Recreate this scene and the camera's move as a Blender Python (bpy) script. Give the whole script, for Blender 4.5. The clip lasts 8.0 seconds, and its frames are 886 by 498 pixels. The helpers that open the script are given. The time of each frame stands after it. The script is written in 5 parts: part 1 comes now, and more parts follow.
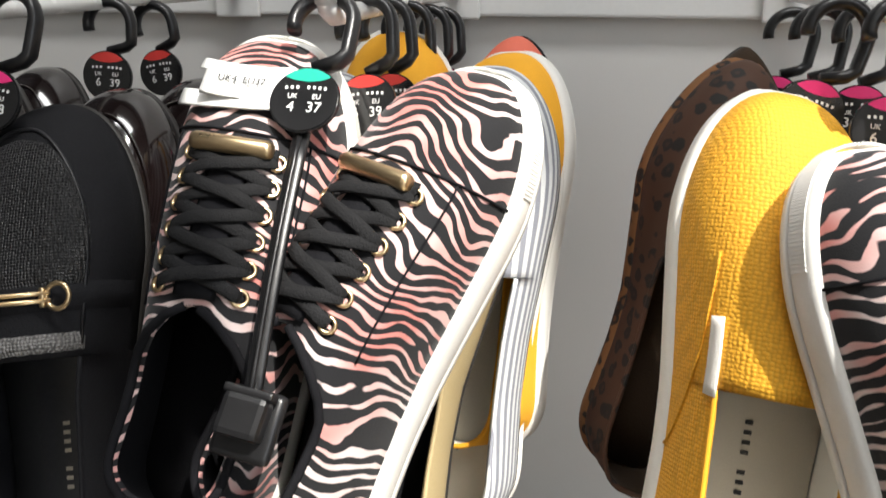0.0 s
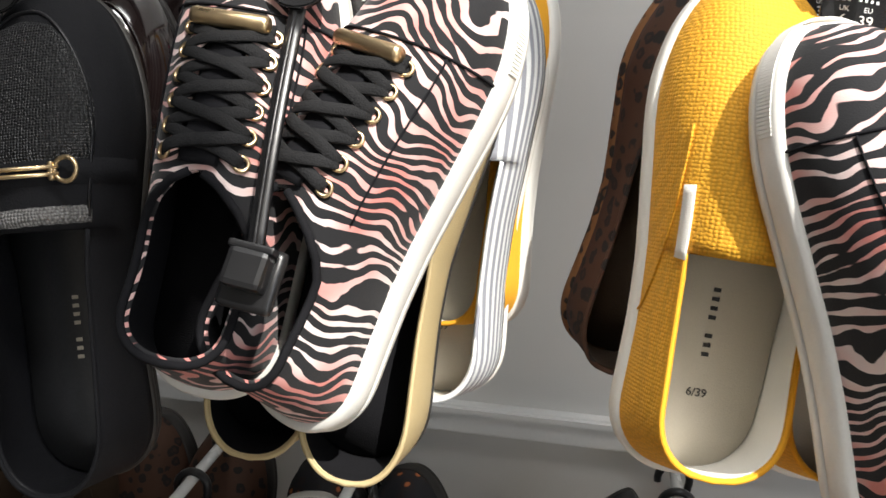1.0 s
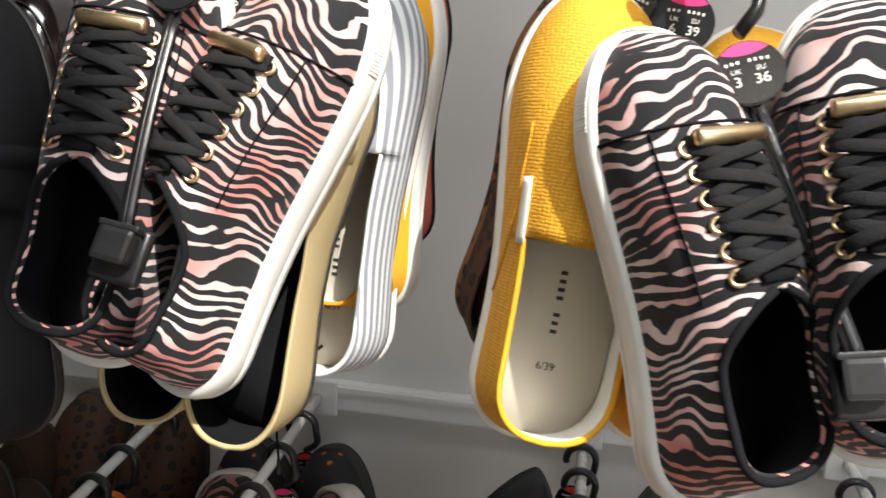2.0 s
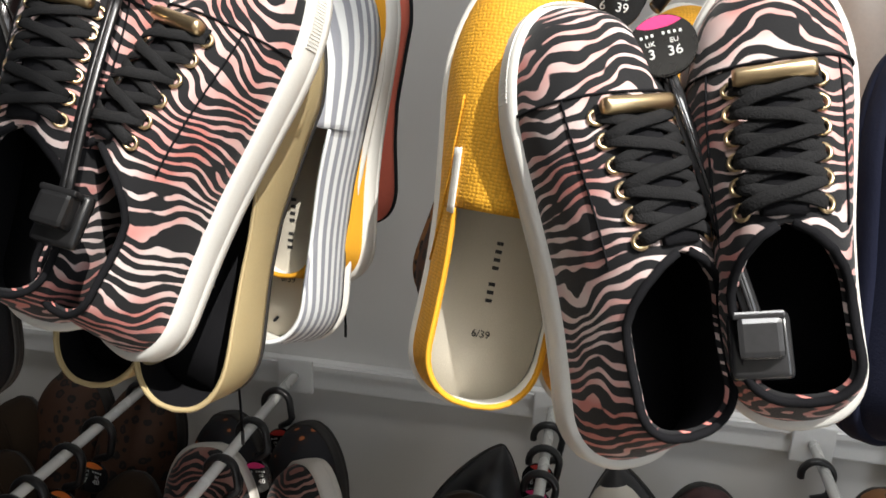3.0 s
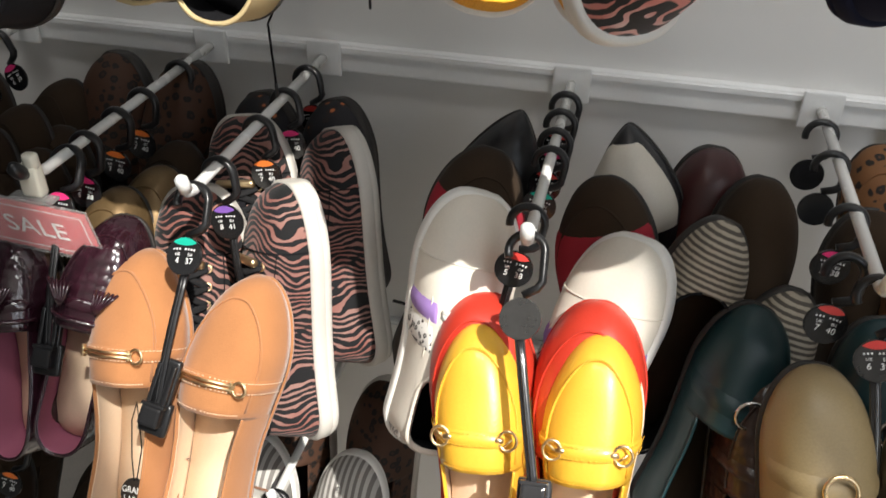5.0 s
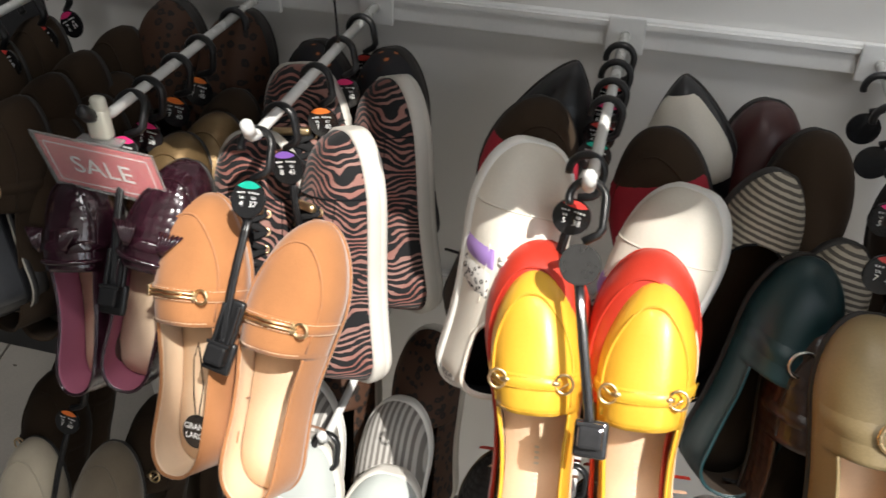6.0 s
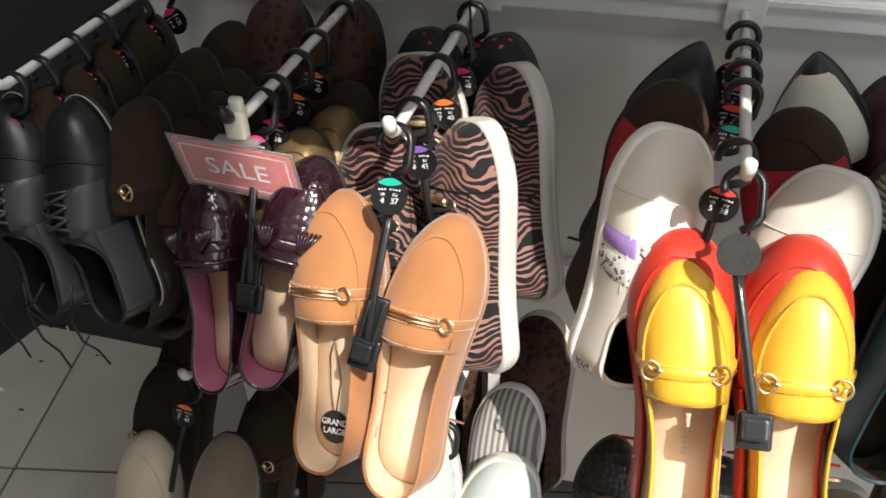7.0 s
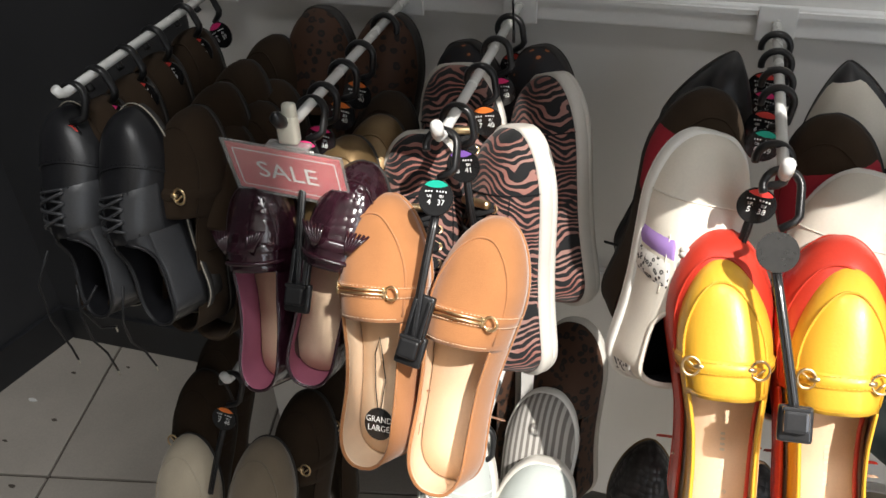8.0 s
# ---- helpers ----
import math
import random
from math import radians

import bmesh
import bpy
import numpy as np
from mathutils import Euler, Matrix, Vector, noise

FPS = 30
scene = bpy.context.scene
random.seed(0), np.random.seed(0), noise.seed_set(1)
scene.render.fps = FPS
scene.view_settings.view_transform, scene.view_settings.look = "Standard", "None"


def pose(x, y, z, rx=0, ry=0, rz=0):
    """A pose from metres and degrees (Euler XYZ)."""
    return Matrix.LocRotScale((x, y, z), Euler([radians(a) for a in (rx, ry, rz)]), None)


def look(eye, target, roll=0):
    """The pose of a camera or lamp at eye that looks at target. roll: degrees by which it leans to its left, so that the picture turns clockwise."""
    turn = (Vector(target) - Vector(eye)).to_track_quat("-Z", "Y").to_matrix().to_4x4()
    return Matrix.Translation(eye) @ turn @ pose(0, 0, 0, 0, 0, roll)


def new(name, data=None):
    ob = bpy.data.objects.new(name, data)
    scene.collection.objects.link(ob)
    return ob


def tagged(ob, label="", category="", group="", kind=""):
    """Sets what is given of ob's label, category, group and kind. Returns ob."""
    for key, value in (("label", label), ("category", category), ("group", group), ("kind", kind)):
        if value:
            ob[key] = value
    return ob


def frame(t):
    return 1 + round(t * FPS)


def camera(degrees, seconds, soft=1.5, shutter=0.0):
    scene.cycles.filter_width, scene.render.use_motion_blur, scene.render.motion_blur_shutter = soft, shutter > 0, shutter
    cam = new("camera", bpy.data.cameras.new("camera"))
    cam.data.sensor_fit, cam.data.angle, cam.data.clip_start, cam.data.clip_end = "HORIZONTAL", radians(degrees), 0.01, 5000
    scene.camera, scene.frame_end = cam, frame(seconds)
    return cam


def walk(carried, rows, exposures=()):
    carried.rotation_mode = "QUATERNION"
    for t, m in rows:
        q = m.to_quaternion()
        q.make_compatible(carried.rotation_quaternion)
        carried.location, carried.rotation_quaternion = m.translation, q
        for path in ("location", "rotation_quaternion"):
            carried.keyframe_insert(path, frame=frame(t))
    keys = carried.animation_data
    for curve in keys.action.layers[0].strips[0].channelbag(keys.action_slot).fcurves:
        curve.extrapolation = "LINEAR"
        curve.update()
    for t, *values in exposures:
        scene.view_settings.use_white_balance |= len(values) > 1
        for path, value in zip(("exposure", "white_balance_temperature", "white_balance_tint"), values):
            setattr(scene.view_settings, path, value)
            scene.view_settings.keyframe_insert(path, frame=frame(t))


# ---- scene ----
cam = camera(55.5, 8.0, 1.5, 0.4)
PATH = [
    (0, (0.202, 0.237, 1.519), (-0.177, 2.14, 1.033), 0.9),
    (0.5, (0.204, 0.221, 1.506), (-0.156, 2.108, 0.949), 0.7),
    (1, (0.208, 0.205, 1.494), (-0.132, 2.074, 0.869), 1.3),
    (1.5, (0.236, 0.193, 1.494), (-0.094, 2.063, 0.867), 1.8),
    (2, (0.285, 0.175, 1.501), (-0.037, 2.048, 0.876), 2.2),
    (2.2, (0.3, 0.169, 1.5), (-0.021, 2.044, 0.881), 2.3),
    (3.3, (0.343, 0.161, 1.484), (-0.021, 2.012, 0.821), 2.2),
    (3.5, (0.35, 0.13, 1.47), (0.009, 1.958, 0.733), 2.2),
    (4, (0.368, 0.109, 1.44), (0.04, 1.835, 0.484), 1.9),
    (4.5, (0.364, 0.094, 1.43), (0.025, 1.755, 0.37), 1.8),
    (5.8, (0.354, 0.073, 1.414), (-0.046, 1.625, 0.217), 0.5),
    (6, (0.335, 0.064, 1.418), (-0.064, 1.61, 0.213), 0.9),
    (6.5, (0.284, 0.058, 1.425), (-0.149, 1.581, 0.203), -0.8),
    (7, (0.236, 0.052, 1.429), (-0.223, 1.542, 0.177), -2.3),
    (7.5, (0.221, 0.035, 1.429), (-0.258, 1.53, 0.19), -2.5),
    (8, (0.219, 0.013, 1.429), (-0.282, 1.527, 0.221), -2.9),
]
walk(cam, [(t, look(eye, target, roll)) for t, eye, target, roll in PATH], [(0.0, 0.75), (2.2, 0.7), (3.3, 0.3), (3.6, 0.3), (4.2, 0.65), (8.0, 0.65)])

# ---- world, sun and added fill lamps ----
SUN_DIR = Vector((-0.58, 0.58, -1.12)).normalized()
world = bpy.data.worlds.new("shop_sky")
scene.world = world
world.use_nodes = True
wn = world.node_tree.nodes
sky = wn.new("ShaderNodeTexSky")
sky.sky_type, sky.sun_disc = "NISHITA", False
sky.sun_elevation = math.asin(-SUN_DIR.z)
sky.sun_rotation = math.atan2(-SUN_DIR.x, -SUN_DIR.y)
wn["Background"].inputs["Strength"].default_value = 0.08
world.node_tree.links.new(sky.outputs[0], wn["Background"].inputs[0])

sun = new("sun", bpy.data.lights.new("sun", "SUN"))
sun.data.energy, sun.data.angle, sun.data.color = 4.0, radians(0.6), (1.0, 0.96, 0.89)
sun.matrix_world = look((0, 0, 0), SUN_DIR)


def area_lamp(name, eye, target, w, h, power, colour):
    ob = new(name, bpy.data.lights.new(name, "AREA"))
    ob.data.shape, ob.data.size, ob.data.size_y = "RECTANGLE", w, h
    ob.data.energy, ob.data.color = power, colour
    ob.matrix_world = look(eye, target)
    return ob


# added fill from overhead to lift the ambient level, no fitting behind it
area_lamp("overhead_fill", (0.5, -0.1, 4.05), (0.5, -0.1, 0), 1.8, 0.5, 34, (0.985, 0.985, 0.97))
# added cool fill just inside the unseen front openings, topping up their sky light
area_lamp("daylight_fill", (1.86, -0.98, 1.9), (0.6, 0.6, 1.2), 0.52, 3.2, 9, (0.93, 0.97, 1.0))

# ---- materials ----


def tree(name):
    m = bpy.data.materials.new(name)
    m.use_nodes = True
    return m, m.node_tree.nodes, m.node_tree.links, m.node_tree.nodes["Principled BSDF"]


def socket_mix(nodes, links, fac, a, b):
    mix = nodes.new("ShaderNodeMix")
    mix.data_type = "RGBA"
    for value, sock in ((fac, mix.inputs[0]), (a, mix.inputs[6]), (b, mix.inputs[7])):
        if isinstance(value, (int, float)):
            sock.default_value = value
        elif isinstance(value, tuple):
            sock.default_value = (*value, 1)
        else:
            links.new(value, sock)
    return mix.outputs[2]


def ramp(nodes, links, fac, lo, hi):
    r = nodes.new("ShaderNodeMapRange")
    r.inputs[1].default_value, r.inputs[2].default_value = lo, hi
    links.new(fac, r.inputs[0])
    return r.outputs[0]


def noise_tex(nodes, links, vec, scale, detail=3.0):
    n = nodes.new("ShaderNodeTexNoise")
    n.inputs["Scale"].default_value, n.inputs["Detail"].default_value = scale, detail
    if vec is not None:
        links.new(vec, n.inputs["Vector"])
    return n.outputs["Fac"]


def bump(nodes, links, bsdf, height, strength, dist):
    b = nodes.new("ShaderNodeBump")
    b.inputs["Strength"].default_value, b.inputs["Distance"].default_value = strength, dist
    links.new(height, b.inputs["Height"])
    links.new(b.outputs[0], bsdf.inputs["Normal"])


def surface(name, colour, rough=0.5, metal=0.0, vary=0.15, grain=400.0, blotch=14.0, relief=0.25, depth=0.0006, coat=0.0, sheen=0.0, spec=0.5):
    """A plain material with fine grain, soft blotches and relief."""
    m, nodes, links, bsdf = tree(name)
    vec = nodes.new("ShaderNodeTexCoord").outputs["Object"]
    fine, big = noise_tex(nodes, links, vec, grain, 2.0), noise_tex(nodes, links, vec, blotch, 4.0)
    dark = tuple(c * (1 - vary) for c in colour)
    light = tuple(min(1.0, c * (1 + vary * 0.7)) for c in colour)
    c1 = socket_mix(nodes, links, ramp(nodes, links, big, 0.35, 0.65), dark, light)
    c2 = socket_mix(nodes, links, ramp(nodes, links, fine, 0.3, 0.7), tuple(c * (1 - vary * 0.6) for c in colour), light)
    links.new(socket_mix(nodes, links, 0.5, c1, c2), bsdf.inputs["Base Color"])
    bsdf.inputs["Metallic"].default_value = metal
    r = nodes.new("ShaderNodeMapRange")
    r.inputs[3].default_value, r.inputs[4].default_value = max(0.03, rough - 0.08), min(1, rough + 0.1)
    links.new(big, r.inputs[0])
    links.new(r.outputs[0], bsdf.inputs["Roughness"])
    bsdf.inputs["Coat Weight"].default_value, bsdf.inputs["Coat Roughness"].default_value = coat, 0.06
    bsdf.inputs["Sheen Weight"].default_value = sheen
    bsdf.inputs["Specular IOR Level"].default_value = spec
    bump(nodes, links, bsdf, fine, relief, depth)
    return m


def zebra(name, stripe_a, stripe_b, ground, period=0.0135, share=0.98):
    """Canvas printed with uneven animal stripes that bend away from the middle line."""
    m, nodes, links, bsdf = tree(name)
    vec = nodes.new("ShaderNodeTexCoord").outputs["Object"]
    sep = nodes.new("ShaderNodeSeparateXYZ")
    links.new(vec, sep.inputs[0])
    square = nodes.new("ShaderNodeMath")
    square.operation = "MULTIPLY_ADD"
    links.new(sep.outputs[0], square.inputs[0])
    links.new(sep.outputs[0], square.inputs[1])
    square.inputs[2].default_value = 0.0003
    root = nodes.new("ShaderNodeMath")
    root.operation = "SQRT"
    links.new(square.outputs[0], root.inputs[0])
    mul = nodes.new("ShaderNodeMath")
    mul.operation = "MULTIPLY_ADD"
    mul.inputs[1].default_value = 0.45
    links.new(root.outputs[0], mul.inputs[0])
    links.new(sep.outputs[1], mul.inputs[2])
    com = nodes.new("ShaderNodeCombineXYZ")
    links.new(sep.outputs[0], com.inputs[0])
    links.new(mul.outputs[0], com.inputs[1])
    links.new(sep.outputs[2], com.inputs[2])
    swirl = nodes.new("ShaderNodeTexNoise")
    swirl.inputs["Scale"].default_value, swirl.inputs["Detail"].default_value = 24.0, 1.5
    links.new(vec, swirl.inputs["Vector"])
    drift = nodes.new("ShaderNodeVectorMath")
    drift.operation = "MULTIPLY_ADD"
    drift.inputs[1].default_value = (0.046, 0.046, 0.046)
    links.new(swirl.outputs["Color"], drift.inputs[0])
    links.new(com.outputs[0], drift.inputs[2])
    wave = nodes.new("ShaderNodeTexWave")
    wave.bands_direction = "Y"
    wave.inputs["Scale"].default_value = 2 * math.pi / (20 * period)
    wave.inputs["Distortion"].default_value = 2.2
    wave.inputs["Detail"].default_value = 1.5
    wave.inputs["Detail Scale"].default_value = 0.75
    wave.inputs["Detail Roughness"].default_value = 0.45
    links.new(drift.outputs[0], wave.inputs["Vector"])
    thin = nodes.new("ShaderNodeVectorMath")
    thin.operation = "MULTIPLY"
    thin.inputs[1].default_value = (0.45, 1.0, 0.6)
    links.new(vec, thin.inputs[0])
    wob = noise_tex(nodes, links, thin.outputs[0], 105.0, 1.5)
    add = nodes.new("ShaderNodeMath")
    add.operation = "MULTIPLY_ADD"
    add.inputs[1].default_value = 1.5
    links.new(wob, add.inputs[0])
    links.new(wave.outputs["Fac"], add.inputs[2])
    fac = ramp(nodes, links, add.outputs[0], share - 0.03, share + 0.04)
    tint = ramp(nodes, links, noise_tex(nodes, links, vec, 22.0, 2.0), 0.40, 0.62)
    stripes = socket_mix(nodes, links, tint, stripe_a, stripe_b)
    links.new(socket_mix(nodes, links, fac, ground, stripes), bsdf.inputs["Base Color"])
    bsdf.inputs["Roughness"].default_value = 0.8
    bsdf.inputs["Sheen Weight"].default_value = 0.15
    bsdf.inputs["Specular IOR Level"].default_value = 0.25
    bump(nodes, links, bsdf, noise_tex(nodes, links, vec, 1500.0, 1.0), 0.35, 0.0004)
    return m


def spotted(name, base, ring, core, scale=85.0, rough=0.75):
    """Animal print of dark broken rings."""
    m, nodes, links, bsdf = tree(name)
    vec = nodes.new("ShaderNodeTexCoord").outputs["Object"]
    vo = nodes.new("ShaderNodeTexVoronoi")
    vo.inputs["Scale"].default_value = scale
    links.new(vec, vo.inputs["Vector"])
    wob = nodes.new("ShaderNodeMath")
    wob.operation = "MULTIPLY_ADD"
    wob.inputs[1].default_value = 0.5
    links.new(noise_tex(nodes, links, vec, scale * 1.6, 1.0), wob.inputs[0])
    links.new(vo.outputs["Distance"], wob.inputs[2])
    spots = socket_mix(nodes, links, ramp(nodes, links, wob.outputs[0], 0.62, 0.68), ring, base)
    full = socket_mix(nodes, links, ramp(nodes, links, wob.outputs[0], 0.36, 0.44), core, spots)
    links.new(full, bsdf.inputs["Base Color"])
    bsdf.inputs["Roughness"].default_value = rough
    bump(nodes, links, bsdf, noise_tex(nodes, links, vec, 900.0, 1.0), 0.2, 0.0004)
    return m


def banded(name, a, b, period, axis="X", rough=0.8, wobble=1.5, weave=False):
    """Woven or printed stripes."""
    m, nodes, links, bsdf = tree(name)
    vec = nodes.new("ShaderNodeTexCoord").outputs["Object"]
    wave = nodes.new("ShaderNodeTexWave")
    wave.bands_direction = axis
    wave.inputs["Scale"].default_value = 2 * math.pi / (20 * period)
    wave.inputs["Distortion"].default_value = wobble
    wave.inputs["Detail Scale"].default_value = 3.0 if weave else 0.6
    links.new(vec, wave.inputs["Vector"])
    links.new(socket_mix(nodes, links, ramp(nodes, links, wave.outputs["Fac"], 0.4, 0.6), a, b), bsdf.inputs["Base Color"])
    bsdf.inputs["Roughness"].default_value = rough
    bump(nodes, links, bsdf, wave.outputs["Fac"] if weave and period > 0.002 else noise_tex(nodes, links, vec, 800.0, 1.0), 0.4, 0.0008)
    return m


def celled(name, colour, scale, rough=0.6, depth=0.0012, edge=0.6, vary=0.2, coat=0.0):
    """Embossed cloth or hide with small raised cells."""
    m, nodes, links, bsdf = tree(name)
    vec = nodes.new("ShaderNodeTexCoord").outputs["Object"]
    vo = nodes.new("ShaderNodeTexVoronoi")
    vo.inputs["Scale"].default_value, vo.inputs["Randomness"].default_value = scale, 0.35
    links.new(vec, vo.inputs["Vector"])
    cell = ramp(nodes, links, vo.outputs["Distance"], 0.25, 0.75)
    big = noise_tex(nodes, links, vec, 18.0, 4.0)
    body = socket_mix(nodes, links, ramp(nodes, links, big, 0.3, 0.7), tuple(c * (1 - vary) for c in colour), tuple(min(1, c * (1 + vary * 0.4)) for c in colour))
    links.new(socket_mix(nodes, links, cell, body, tuple(c * edge for c in colour)), bsdf.inputs["Base Color"])
    inv = nodes.new("ShaderNodeMath")
    inv.operation = "SUBTRACT"
    inv.inputs[0].default_value = 1.0
    links.new(cell, inv.inputs[1])
    bsdf.inputs["Roughness"].default_value = rough
    bsdf.inputs["Coat Weight"].default_value = coat
    bump(nodes, links, bsdf, inv.outputs[0], 0.7, depth)
    return m


def clear_plastic(name, tint):
    m, nodes, links, bsdf = tree(name)
    bsdf.inputs["Base Color"].default_value = (*tint, 1)
    bsdf.inputs["Roughness"].default_value = 0.08
    bsdf.inputs["Transmission Weight"].default_value = 0.85
    bsdf.inputs["IOR"].default_value = 1.45
    bump(nodes, links, bsdf, noise_tex(nodes, links, None, 60.0, 2.0), 0.1, 0.0005)
    return m


